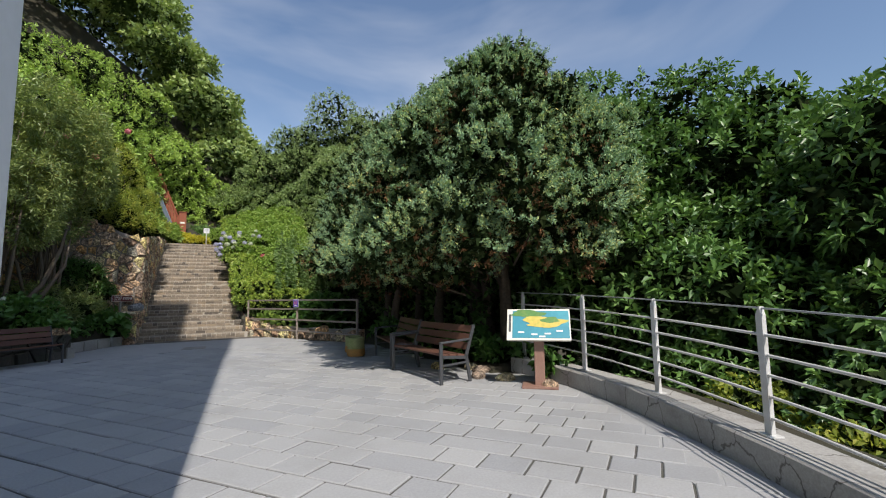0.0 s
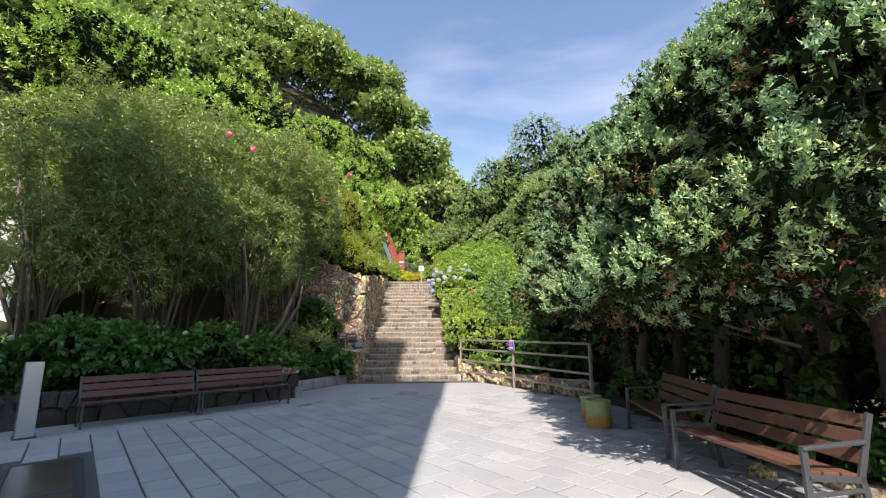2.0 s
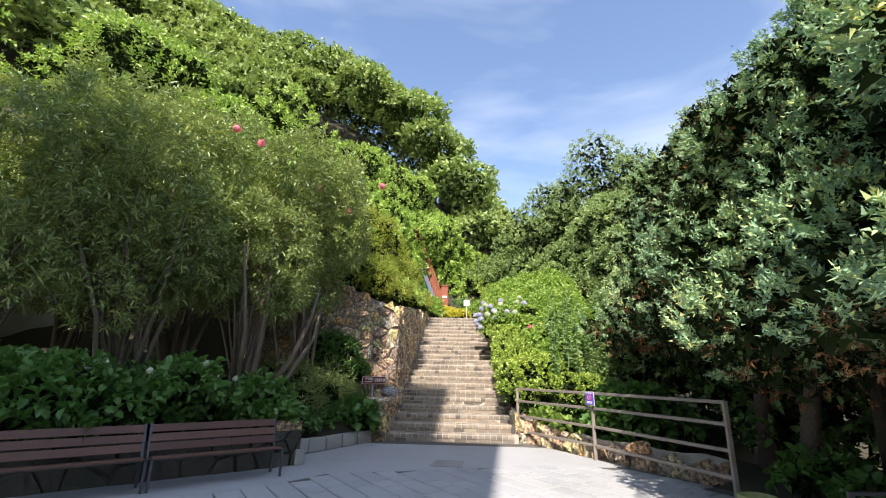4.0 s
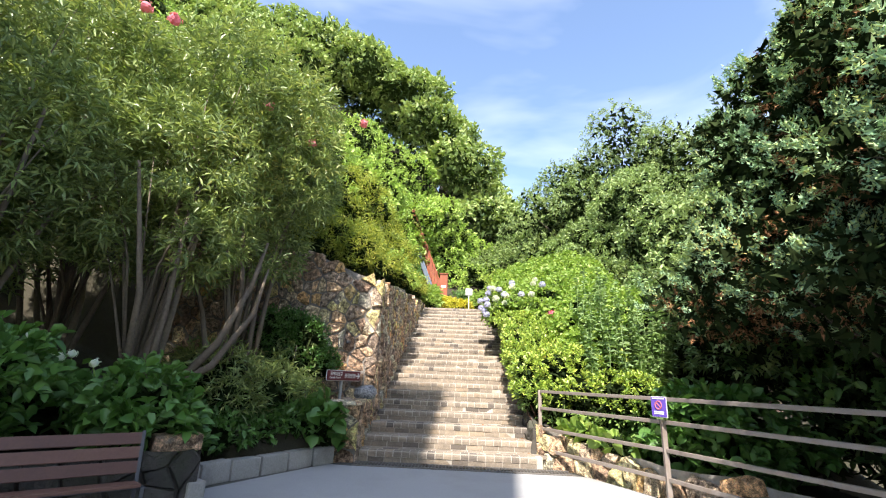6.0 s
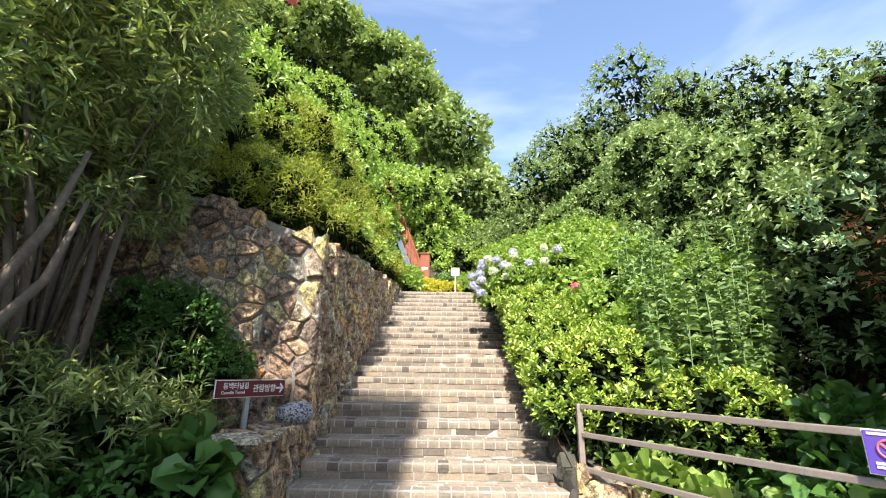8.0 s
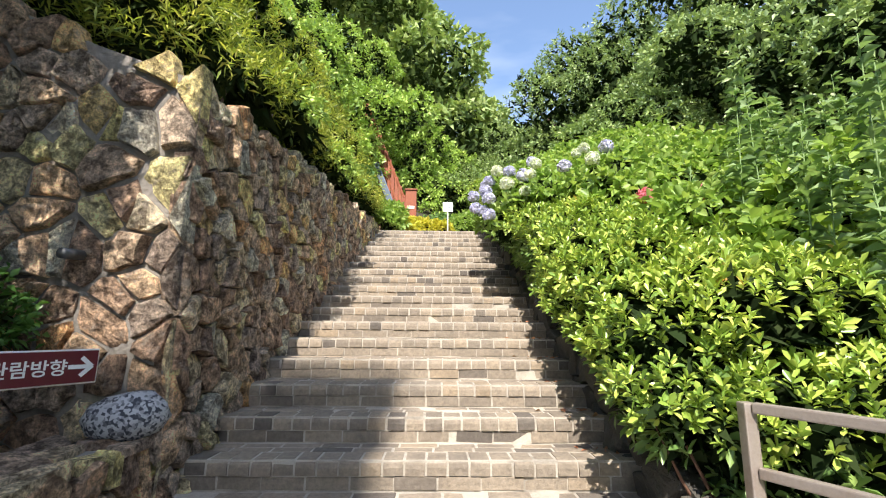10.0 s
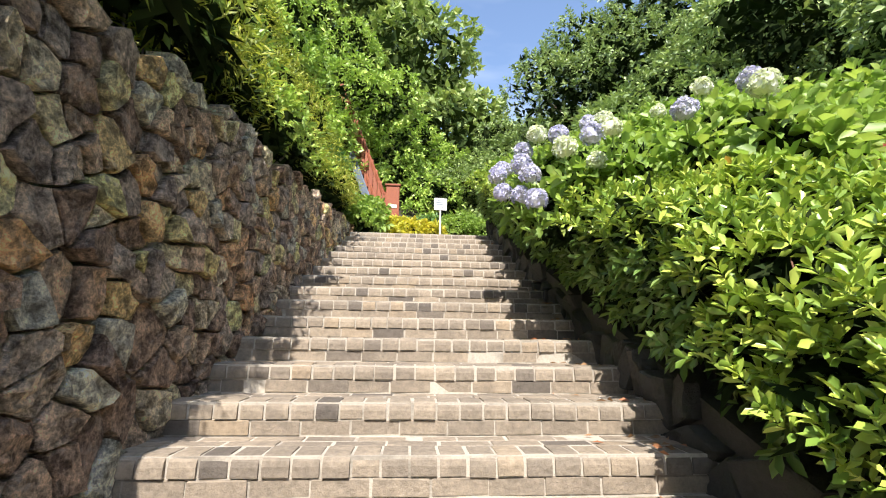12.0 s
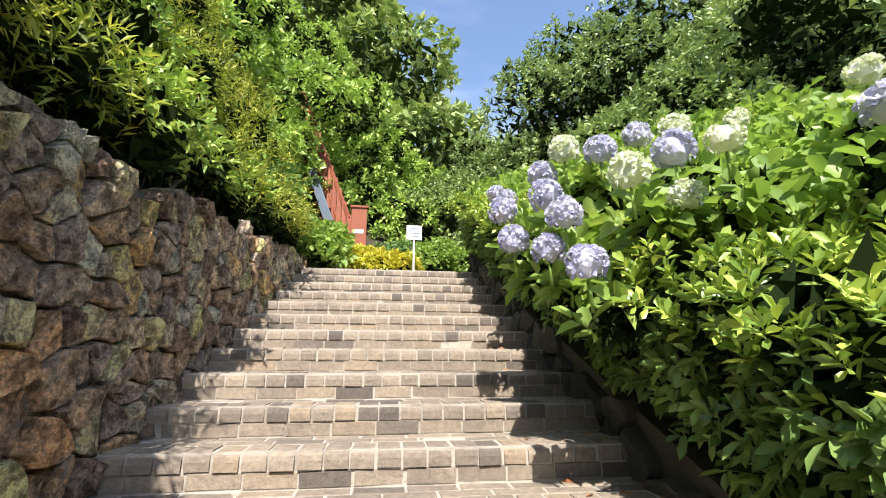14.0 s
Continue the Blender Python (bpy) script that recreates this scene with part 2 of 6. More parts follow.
L_BROAD = leaf_material("broadleaf", [(0.0, (0.053, 0.113, 0.039)), (0.45, (0.113, 0.224, 0.058)), (0.8, (0.194, 0.337, 0.087)), (1.0, (0.265, 0.345, 0.098))], 0.38, 0.2, 0.35)
L_BRIGHT = leaf_material("bright_broadleaf", [(0.0, (0.136, 0.238, 0.063)), (0.45, (0.315, 0.468, 0.099)), (0.8, (0.506, 0.65, 0.147)), (1.0, (0.538, 0.617, 0.17))], 0.42, 0.2, 0.35)
L_OLIVE = leaf_material("slope_leaf", [(0.0, (0.109, 0.166, 0.07)), (0.45, (0.239, 0.34, 0.129)), (0.8, (0.397, 0.499, 0.184)), (1.0, (0.489, 0.512, 0.195))], 0.45, 0.2, 0.4)
L_OLDLEAF = leaf_material("old_hedge_leaf", [(0.0, (0.078, 0.156, 0.046)), (0.5, (0.169, 0.286, 0.078)), (1.0, (0.325, 0.429, 0.117))], 0.3, 0.25, 2.0)
L_HILL = leaf_material("hill_leaf", [(0.0, (0.139, 0.206, 0.077)), (0.5, (0.321, 0.427, 0.139)), (1.0, (0.469, 0.515, 0.189))], 0.6, 0.2, 0.12)
L_YELLOW = leaf_material("yellow_leaf", [(0.0, (0.312, 0.364, 0.052)), (0.5, (0.598, 0.572, 0.065)), (1.0, (0.62, 0.50, 0.08))], 0.5, 0.35, 1.5)
L_FERN = leaf_material("feathery_leaf", [(0.0, (0.05, 0.09, 0.018)), (0.28, (0.13, 0.19, 0.03)), (0.5, (0.31, 0.38, 0.06)), (0.78, (0.50, 0.51, 0.095)), (1.0, (0.546, 0.40, 0.176))], 0.5, 0.4, 1.3)
# near-black leaves: the shade inside crowns is put into their colour
L_INNER_SHADE = leaf_material("inner_shade_foliage", [(0.0, (0.013, 0.022, 0.009)), (0.5, (0.022, 0.037, 0.013)), (1.0, (0.039, 0.05, 0.02))], 1.0, 0.0, 1.5, 0.0)
# darker hill leaf that paints in the shade between and under far crowns
L_HILL_SHADE = leaf_material("inner_hill_shade", [(0.0, (0.03, 0.051, 0.018)), (0.5, (0.053, 0.083, 0.027)), (1.0, (0.09, 0.12, 0.038))], 1.0, 0.0, 2.5, 0.0)
L_LITTER = leaf_material("dry_leaf", [(0.0, (0.16, 0.10, 0.05)), (0.5, (0.30, 0.17, 0.08)), (1.0, (0.45, 0.12, 0.05))], 0.7, 0.1, 3.0)
P_BLUE = leaf_material("hydrangea_petal", [(0.0, (0.40, 0.40, 0.66)), (0.5, (0.56, 0.55, 0.80)), (1.0, (0.74, 0.74, 0.80))], 0.6, 0.3, 2.5)
P_WHITE = leaf_material("pale_petal", [(0.0, (0.52, 0.60, 0.40)), (0.5, (0.68, 0.72, 0.58)), (1.0, (0.80, 0.80, 0.76))], 0.6, 0.3, 2.5)
P_PINK = leaf_material("pink_petal", [(0.0, (0.65, 0.14, 0.22)), (1.0, (0.80, 0.30, 0.36))], 0.6, 0.3, 2.5)
P_YELLOW = leaf_material("yellow_petal", [(0.0, (0.75, 0.60, 0.03)), (1.0, (0.85, 0.72, 0.06))], 0.6, 0.3, 2.5)
M_RUST = surface("red_timber", (0.28, 0.075, 0.035), (0.36, 0.11, 0.05), 0.7, 40, 3.0, (0.16, 0.06, 0.04), 0.4, 0.3)
M_BLUEGREY = surface("blue_grey_steel", (0.16, 0.20, 0.26), (0.20, 0.25, 0.31), 0.5, 60, 3.0, (0.1, 0.11, 0.12), 0.3, 0.1)
M_MAROON = surface("maroon_sign_face", (0.12, 0.012, 0.022), (0.13, 0.014, 0.025), 0.4, 60, 3.0, (0.09, 0.01, 0.02), 0.3, 0.05, spread=0.06)
M_SIGNWHITE = surface("white_lettering", (0.8, 0.8, 0.8), (0.82, 0.82, 0.8), 0.5, 60, 3.0, (0.7, 0.7, 0.68), 0.2, 0.05, spread=0.05)
M_GREYMETAL = surface("grey_painted_metal", (0.42, 0.44, 0.46), (0.46, 0.48, 0.50), 0.45, 70, 5.0, (0.28, 0.26, 0.24), 0.3, 0.1, metal=0.3)
M_PURPLE = surface("purple_notice", (0.13, 0.075, 0.42), (0.14, 0.08, 0.45), 0.4, 60, 3.0, (0.2, 0.15, 0.45), 0.2, 0.05, spread=0.05)
M_SEA = surface("map_sea", (0.05, 0.28, 0.37), (0.06, 0.31, 0.40), 0.35, 20, 2.0, (0.10, 0.50, 0.58), 0.5, 0.03, spread=0.08)
M_ISLE = surface("map_island", (0.72, 0.55, 0.12), (0.78, 0.62, 0.16), 0.35, 25, 12.0, (0.35, 0.45, 0.08), 0.7, 0.03)
M_MAPGREEN = surface("map_green", (0.10, 0.26, 0.07), (0.14, 0.30, 0.08), 0.35, 25, 12.0, (0.3, 0.35, 0.1), 0.5, 0.03)
M_CREAM = surface("map_border", (0.78, 0.76, 0.66), (0.80, 0.78, 0.68), 0.4, 30, 5.0, (0.6, 0.58, 0.5), 0.25, 0.03, spread=0.06)
M_POSTBROWN = surface("brown_pink_post", (0.30, 0.17, 0.13), (0.34, 0.20, 0.15), 0.55, 60, 5.0, (0.18, 0.09, 0.06), 0.5, 0.15)
M_POT = surface("mossy_pot", (0.34, 0.36, 0.15), (0.40, 0.40, 0.18), 0.9, 30, 9.0, (0.16, 0.24, 0.05), 0.9, 0.5, spread=0.35)
M_POTRUST = surface("orange_pot_foot", (0.50, 0.24, 0.06), (0.55, 0.28, 0.08), 0.9, 30, 12.0, (0.25, 0.16, 0.06), 0.6, 0.5, spread=0.3)
M_STEEL = surface("brushed_steel", (0.52, 0.53, 0.55), (0.56, 0.57, 0.58), 0.3, 120, 2.0, (0.4, 0.4, 0.42), 0.3, 0.05, metal=0.9, spread=0.08)
M_HATCH = surface("hatch_panel", (0.07, 0.062, 0.05), (0.10, 0.085, 0.065), 0.25, 20, 1.5, (0.16, 0.14, 0.11), 0.6, 0.1)
M_GRATE = surface("drain_steel", (0.16, 0.15, 0.14), (0.20, 0.19, 0.17), 0.55, 60, 6.0, (0.12, 0.08, 0.05), 0.5, 0.2, metal=0.5)
M_GRANITE, gn, gl, gb = material("speckled_granite", (0.5, 0.5, 0.52), 0.7)
gvor = gn.new("ShaderNodeTexVoronoi")
gvor.inputs["Scale"].default_value = 70
ggeo = gn.new("ShaderNodeNewGeometry")
gl.new(ggeo.outputs["Position"], gvor.inputs["Vector"])
gramp = ramp(gn, [(0.32, (0.04, 0.045, 0.06)), (0.6, (0.40, 0.41, 0.43))])
gl.new(gvor.outputs["Color"], gramp.inputs["Fac"])
gl.new(gramp.outputs["Color"], gb.inputs["Base Color"])
bumped(gn, gl, gb, gvor.outputs["Distance"], 0.3, 0.01)


# ---- building helpers ----
def mesh_from(name, verts, faces, mat, smooth=False):
    me = bpy.data.meshes.new(name)
    me.from_pydata([tuple(v) for v in verts], [], faces)
    me.materials.append(mat)
    if smooth:
        me.shade_smooth()
    me.update()
    return me


def thing(name, label, category, at=(0, 0, 0), turn=0, group="", kind=""):
    ob = new(name)
    ob.matrix_basis = pose(*at, 0, 0, turn)
    return tagged(ob, label, category, group, kind)


def part(name, bm, mat, parent, label=""):
    """Links a bmesh, or a ready mesh, as one mesh object under a thing or a part."""
    if isinstance(bm, bmesh.types.BMesh):
        me = bpy.data.meshes.new(name)
        bm.to_mesh(me)
        bm.free()
        me.materials.append(mat)
    else:
        me = bm
    ob = new(name, me)
    if parent is not None:
        ob.parent = parent
    return tagged(ob, label)


def box(size, at=(0, 0, 0), bevel=0.0, turn=None, bm=None):
    bm = bm or bmesh.new()
    made = bmesh.ops.create_cube(bm, size=1.0)["verts"]
    m = Matrix.Translation(at) @ (turn or Matrix()) @ Matrix.Diagonal((*size, 1))
    bmesh.ops.transform(bm, matrix=m, verts=made)
    if bevel:
        edges = {e for v in made for e in v.link_edges}
        bmesh.ops.bevel(bm, geom=list(edges), offset=bevel, segments=2, affect="EDGES", profile=0.6)
    return bm


def bar(a, b, width, height, bevel=0.004, bm=None):
    """A straight beam of rectangular section from a to b."""
    a, b = Vector(a), Vector(b)
    turn = (b - a).to_track_quat("X", "Z").to_matrix().to_4x4()
    return box(((b - a).length, width, height), (a + b) / 2, bevel, turn, bm)


def tube(points, radii, sides=8):
    """A tapered round stem through points, as a mesh's vertices and faces."""
    verts, faces = [], []
    pts = [Vector(p) for p in points]
    for i, p in enumerate(pts):
        d = (pts[min(i + 1, len(pts) - 1)] - pts[max(i - 1, 0)]).normalized()
        u = d.cross(Vector((0.31, 0.95, 0.05))).normalized()
        w = d.cross(u)
        for k in range(sides):
            a = 2 * math.pi * k / sides
            verts.append(p + (u * math.cos(a) + w * math.sin(a)) * radii[i])
    for i in range(len(pts) - 1):
        for k in range(sides):
            k2 = (k + 1) % sides
            faces.append((i * sides + k, i * sides + k2, (i + 1) * sides + k2, (i + 1) * sides + k))
    faces.append(tuple(range(sides))[::-1])
    faces.append(tuple((len(pts) - 1) * sides + k for k in range(sides)))
    return verts, faces


def join_tubes(tubes):
    verts, faces = [], []
    for v, f in tubes:
        o = len(verts)
        verts += v
        faces += [tuple(i + o for i in q) for q in f]
    return verts, faces


def unit(a):
    return a / np.maximum(np.linalg.norm(a, axis=1, keepdims=True), 1e-9)


def leaf_mesh(name, base, along, length, width, mat, fold=0.25, droop=0.15, shape="diamond"):
    """Many blades in one mesh: each one folded along its midrib, with a drooping tip."""
    n = len(base)
    along = unit(along)
    side = unit(np.cross(along, rng.normal(size=(n, 3)) + np.array([0, 0, 1.6])))
    up = np.cross(side, along)
    up *= np.where(up[:, 2:3] < 0, -1, 1)
    L, W = np.broadcast_to(length, n)[:, None], np.broadcast_to(width, n)[:, None]
    tip = base + along * L - np.array([0, 0, 1.0]) * L * droop
    if shape == "needle":
        v = np.stack([base - side * W / 2, base + side * W / 2, tip], 1)
        tri = np.array([[0, 1, 2]])
    elif shape == "diamond":
        mid = base + along * L * 0.45
        v = np.stack([base, mid - side * W / 2 + up * W * fold, tip, mid + side * W / 2 + up * W * fold], 1)
        tri = np.array([[0, 2, 1], [0, 3, 2]])
    else:
        w1, w2 = (0.34, 0.5) if shape == "paddle" else (0.5, 0.42)
        q1, q2 = base + along * L * 0.3, base + along * L * 0.7 - np.array([0, 0, 1.0]) * L * droop * 0.35
        v = np.stack([base, q1 - side * W * w1 + up * W * fold, q2 - side * W * w2 + up * W * fold, tip,
                      q2 + side * W * w2 + up * W * fold, q1 + side * W * w1 + up * W * fold], 1)
        tri = np.array([[0, 2, 1], [0, 3, 2], [0, 4, 3], [0, 5, 4]])
    k = v.shape[1]
    f = (tri[None] + (np.arange(n) * k)[:, None, None]).reshape(-1, 3)
    me = bpy.data.meshes.new(name)
    me.vertices.add(n * k)
    me.vertices.foreach_set("co", v.reshape(-1).astype(np.float32))
    me.loops.add(f.size)
    me.loops.foreach_set("vertex_index", f.reshape(-1).astype(np.int32))
    me.polygons.add(len(f))
    me.polygons.foreach_set("loop_start", np.arange(0, f.size, 3, dtype=np.int32))
    me.materials.append(mat)
    me.update(calc_edges=True)
    return me


def sub_lobes(centre, radii, count, size, low=-0.5):
    """Uneven lobes over an ellipsoid, so that the outline is broken."""
    d = unit(rng.normal(size=(count * 3, 3)))
    d = d[d[:, 2] > low][:count]
    r = rng.uniform(0.72, 1.0, (len(d), 1))
    c = np.array(centre) + d * np.array(radii) * r
    s = rng.uniform(size * 0.65, size * 1.35, (len(d), 1)) * np.array([[1, 1, 0.8]])
    return np.hstack([c, s])


def on_lobes(lobes, count, low=-0.45, spread=0.1):
    """Twig places on the outsides of lobes, with the ways in which they point."""
    area = (lobes[:, 3] * lobes[:, 4] + lobes[:, 3] * lobes[:, 5])
    which = rng.choice(len(lobes), int(count * 1.9), p=area / area.sum())
    d = unit(rng.normal(size=(len(which), 3)))
    keep = d[:, 2] > low
    which, d = which[keep], d[keep]
    lob = lobes[which]
    bumpy = 1 + spread * np.sin(d[:, :1] * 9 + which[:, None]) * np.cos(d[:, 1:2] * 8 + which[:, None] * 2.1)
    p = lob[:, :3] + d * lob[:, 3:] * bumpy * rng.uniform(0.82, 1.04, (len(d), 1))
    inside = np.zeros(len(p), bool)
    for L in lobes:
        inside |= (((p - L[:3]) / L[3:]) ** 2).sum(1) < 0.55
    p, d = p[~inside][:count], d[~inside][:count]
    return p, d


def whorls(p, d, leaves, twig, length, width, outward=0.9, lift=0.25, jitter=0.3):
    """Leaves in rosettes at the ends of short twigs: their roots, ways, lengths and widths."""
    n = len(p)
    axis = unit(d * outward + np.array([0, 0, lift]) + rng.normal(size=(n, 3)) * jitter)
    u = unit(np.cross(axis, rng.normal(size=(n, 3))))
    w = np.cross(axis, u)
    turn = (np.arange(leaves)[None] * 2.4 + rng.uniform(0, 6.28, (n, 1)))[..., None]
    rise = np.linspace(0.15, 1.3, leaves)[None, :, None] + rng.uniform(-.2, .2, (n, leaves, 1))
    way = axis[:, None] * rise + u[:, None] * np.cos(turn) + w[:, None] * np.sin(turn)
    base = p[:, None] + axis[:, None] * twig * (np.linspace(-0.7, 0.4, leaves)[None, :, None] + rng.uniform(-.1, .1, (n, leaves, 1)))
    size = rng.uniform(0.75, 1.2, n * leaves)
    return base.reshape(-1, 3), way.reshape(-1, 3), length * size, width * size


def twigs(p, d, leaves, twig, length, width, outward=0.9, lift=0.25, jitter=0.3):
    """Leaves along short twigs: their roots, ways, lengths and widths."""
    n = len(p)
    axis = unit(d * outward + np.array([0, 0, lift]) + rng.normal(size=(n, 3)) * jitter)
    axis = np.repeat(axis, leaves, 0)
    t = rng.uniform(-0.6, 0.5, (n * leaves, 1))
    base = np.repeat(p, leaves, 0) + axis * twig * t + rng.normal(size=(n * leaves, 3)) * twig * 0.12
    way = axis * 0.7 + rng.normal(size=(n * leaves, 3)) * 0.62
    size = rng.uniform(0.7, 1.25, n * leaves)
    return base, way, length * size, width * size


def ss(a, b, v):
    t = min(max((v - a) / (b - a), 0.0), 1.0)
    return t * t * (3 - 2 * t)


# ---- ground ----
RISER, TREAD, STEPS = 0.17, 0.41, 22
TOP, FLIGHT = RISER * STEPS, TREAD * STEPS
STAIR_L, STAIR_R = -1.36, 1.34
BENCH_DIR = Vector((0.735, 0.678, 0)).normalized()
BENCH_BACK = Vector((-BENCH_DIR.y, BENCH_DIR.x, 0))


def behind_bench(x, y):
    """Metres behind the line of the seats' front legs on the plaza's planted side."""
    return (Vector((x, y, 0)) - Vector((-2.4, -3.76, 0))).dot(BENCH_BACK)


def rail_x(y):
    """The line of the railing round the plaza's open side."""
    return 4.46 - 0.12 * max(0.0, -9.8 - y) ** 1.72


def wall_top(y):
    return 3.08 + 0.118 * (y - 1.0) + 0.03 * math.sin(y * 2.3)


def stair_side(y):
    return min(max(y, 0.0), FLIGHT) * RISER / TREAD


def hill_height(x, y):
    rise = ss(9, 30, y - 0.35 * x) * (19 * ss(9, -10, x) + 6)
    side = 13 * ss(-4, -26, x) * ss(-16, 4, y)
    return rise * 0.8 + side


# outline of the hill's canopy
SKY_X = (-60, -40, -25.5, -20, -8.7, -2.9, 0.1, 2.2, 6.8, 12, 20, 34)
SKY_Z = (39, 38, 34, 31.5, 27.6, 23.6, 18.0, 13.6, 13.2, 15.2, 16.5, 15)


def canopy(x, y):
    return float(np.interp(x * (1 if y > 20 else 1 + (20 - y) * 0.03), SKY_X, SKY_Z)) * (0.5 + 0.5 * ss(8, 24, y))


def wooded_ground(x, y):
    """The ground, raised under the far woods to a little below their crowns."""
    z = ground_height(x, y)
    inside_woods = min(-9.5 - (17.5 - y) * 0.4 - x, y + 6) if y < 17.5 else min(y - 17.5, 99 if x < 2 else y - 20)
    return z + max(0.0, canopy(x, y) - 5.5 - z) * ss(2.5, 10, inside_woods) * ss(60, 30, y)


def ground_height(x, y):
    if x < -1.75 and y > 1.3:
        return wall_top(min(y, 12)) - 0.12 + 0.5 * min(5.0, max(0.0, -2.1 - x)) + hill_height(x, y) * 0.7
    if y > FLIGHT + 0.05:
        z = TOP - 0.02 + 0.07 * (y - FLIGHT) * ss(9, 12, y) + hill_height(x, y)
        return z - 4 * ss(6, 16, x) * ss(24, 9, y)
    if x < -1.75:
        back = behind_bench(x, y)
        edge = -1.75 - 0.62 * max(0.0, -0.2 - y)
        if x < edge - 0.1 and y > -2.6 and back < 0.9 + 1.2 * ss(-2.6, -1.6, y):
            return 0.1 + 0.3 * ss(0.1, 1.2, edge - x) + hill_height(x, y) * 0.9
        if y > -2.6 and x >= edge - 0.1:
            return -0.1
        if back > 0.85:
            return 0.34 + 0.16 * ss(0.7, 2.0, back) + 0.5 * ss(1.5, 5, back) + hill_height(x, y) * 0.9
        return -0.1
    if x > 1.45 and y > 0.3:
        z = stair_side(y) * (1 - 0.5 * ss(3, 9, x)) + 0.28 * ss(0.2, 1.0, y)
        return z - 5 * ss(5, 14, x)
    if x > rail_x(y) + 0.2 or (y > -9.5 and x > 3.9):
        far = x - (rail_x(y) if y < -9.5 else 4.3)
        return 0.08 - 5.5 * ss(0.6, 6.5, far) - 8 * ss(6, 40, far)
    if y > 0.1:
        return stair_side(y) - 0.4
    return -0.1


def axis(fine_lo, fine_hi, step, lo, hi):
    far = lambda a, b, n: a + (b - a) * np.linspace(0, 1, n)[1:] ** 2.2
    return np.concatenate([far(fine_lo, lo, 22)[::-1], np.arange(fine_lo, fine_hi + 1e-6, step), far(fine_hi, hi, 22)])


xs, ys = axis(-16, 16, 0.2, -400, 400), axis(-22, 32, 0.25, -400, 500)
gv = [(x, y, wooded_ground(x, y) + 0.07 * noise.noise((x * 0.9, y * 0.9, 0)) * (abs(x) > 5)) for y in ys for x in xs]
nx = len(xs)
gf = [(j * nx + i, j * nx + i + 1, (j + 1) * nx + i + 1, (j + 1) * nx + i) for j in range(len(ys) - 1) for i in range(nx - 1)]
ground = new("ground", mesh_from("ground", gv, gf, M_SOIL, True))
tagged(ground, "dark soil and leaf litter under the planting and the wooded hill", "ground", kind="structure")

# ---- white building beside and behind the plaza ----
bld = thing("white_building", "tall plain white rendered building at the edge of the plaza", "building", (-0.44, -14.05, 0), -5.83)
part("wall", box((7.0, 4.2, 16.5), (-3.5, -2.1, 8.25), 0.02), M_WHITE, bld)
# unseen block, added so that its shadow falls on the pier
part("stair_head", box((0.8, 3.4, 19.25), (-2.877, -1.9, 9.625), 0.02), M_WHITE, bld, "unseen white rooftop block added to shade the stone pier")
# unseen block, placed and sized to shade the lower left steps
part("tower", box((1.15, 3.6, 20.9), (-1.9, -2.0, 10.45), 0.02), M_WHITE, bld, "unseen white rooftop block added to shade the lower steps")
part("roof", box((7.1, 4.3, 0.18), (-3.5, -2.1, 16.59), 0.02), M_CONCRETE, bld)
part("plinth", box((7.03, 4.23, 0.62), (-3.5, -2.1, 0.3), 0.01), M_CONCRETE, bld)
low_house = thing("white_outbuilding", "low white plastered outbuilding behind the oleanders", "building", (-9.98, -1.5, 0), 20)
part("wall", box((2.6, 5.0, 4.2), (0, 0, 2.1), 0.02), M_WHITE, low_house)
part("roof", box((2.9, 5.3, 0.16), (0, 0, 4.28), 0.02), M_CONCRETE, low_house)

# ---- plaza: bed, apron, drain ----
bed_pts = [(-9.5, -24), (1.0, -24)] + [(rail_x(y) + 0.05, y) for y in np.arange(-15.6, -9.6, 0.3)] + [(4.46, -9.6), (4.2, -4.5), (1.9, -0.1), (1.9, 0.05), (-1.45, 0.05), (-1.75, -0.2), (-3.2, -2.6), (-7.6, -7.6), (-9.5, -9)]
floor = new("floor", mesh_from("floor", [(x, y, -0.012) for x, y in bed_pts], [tuple(range(len(bed_pts)))], M_JOINT))
tagged(floor, "pale grey stone-slab plaza paving, worn and stained", "paving", kind="structure")


def flat_block(points, z0, z1):
    n = len(points)
    v = [(x, y, z0) for x, y in points] + [(x, y, z1) for x, y in points]
    return v, [tuple(range(n))[::-1], tuple(range(n, 2 * n))] + [(i, (i + 1) % n, n + (i + 1) % n, n + i) for i in range(n)]


def along_bench(s, back, z=0.0):
    p = Vector((-2.4, -3.76, z)) + BENCH_DIR * s + BENCH_BACK * back
    return (p.x, p.y)


apron = [(-1.45, -0.36), (2.0, -0.36), (2.9, -2.2), (0.8, -2.55), (-1.7, -3.35), along_bench(-0.2, -0.42), along_bench(-6.5, -0.42), along_bench(-6.5, 0.66), along_bench(0.7, 0.66), (-2.75, -2.35), (-1.75, -0.3)]
v, f = flat_block(apron, -0.05, -0.003)
part("apron", mesh_from("apron", v, f, M_TILE), M_TILE, floor, "smooth grey concrete apron before the steps")
v, f = flat_block([(-0.3, -2.62), (0.22, -2.66), (0.25, -2.12), (-0.2, -2.06)], -0.02, 0.006)
part("cover_slab", mesh_from("cover_slab", v, f, M_CONCRETE), M_CONCRETE, floor, "pale manhole cover slab")

band = [(rail_x(y) - 0.12, y) for y in np.arange(-16.2, -9.3, 0.3)] + [(rail_x(y) - 0.75, y) for y in np.arange(-9.5, -16.3, -0.3)]
v, f = flat_block(band, -0.05, -0.0045)
part("border_band", mesh_from("border_band", v, f, M_TILE), M_TILE, floor, "cement band along the kerb")

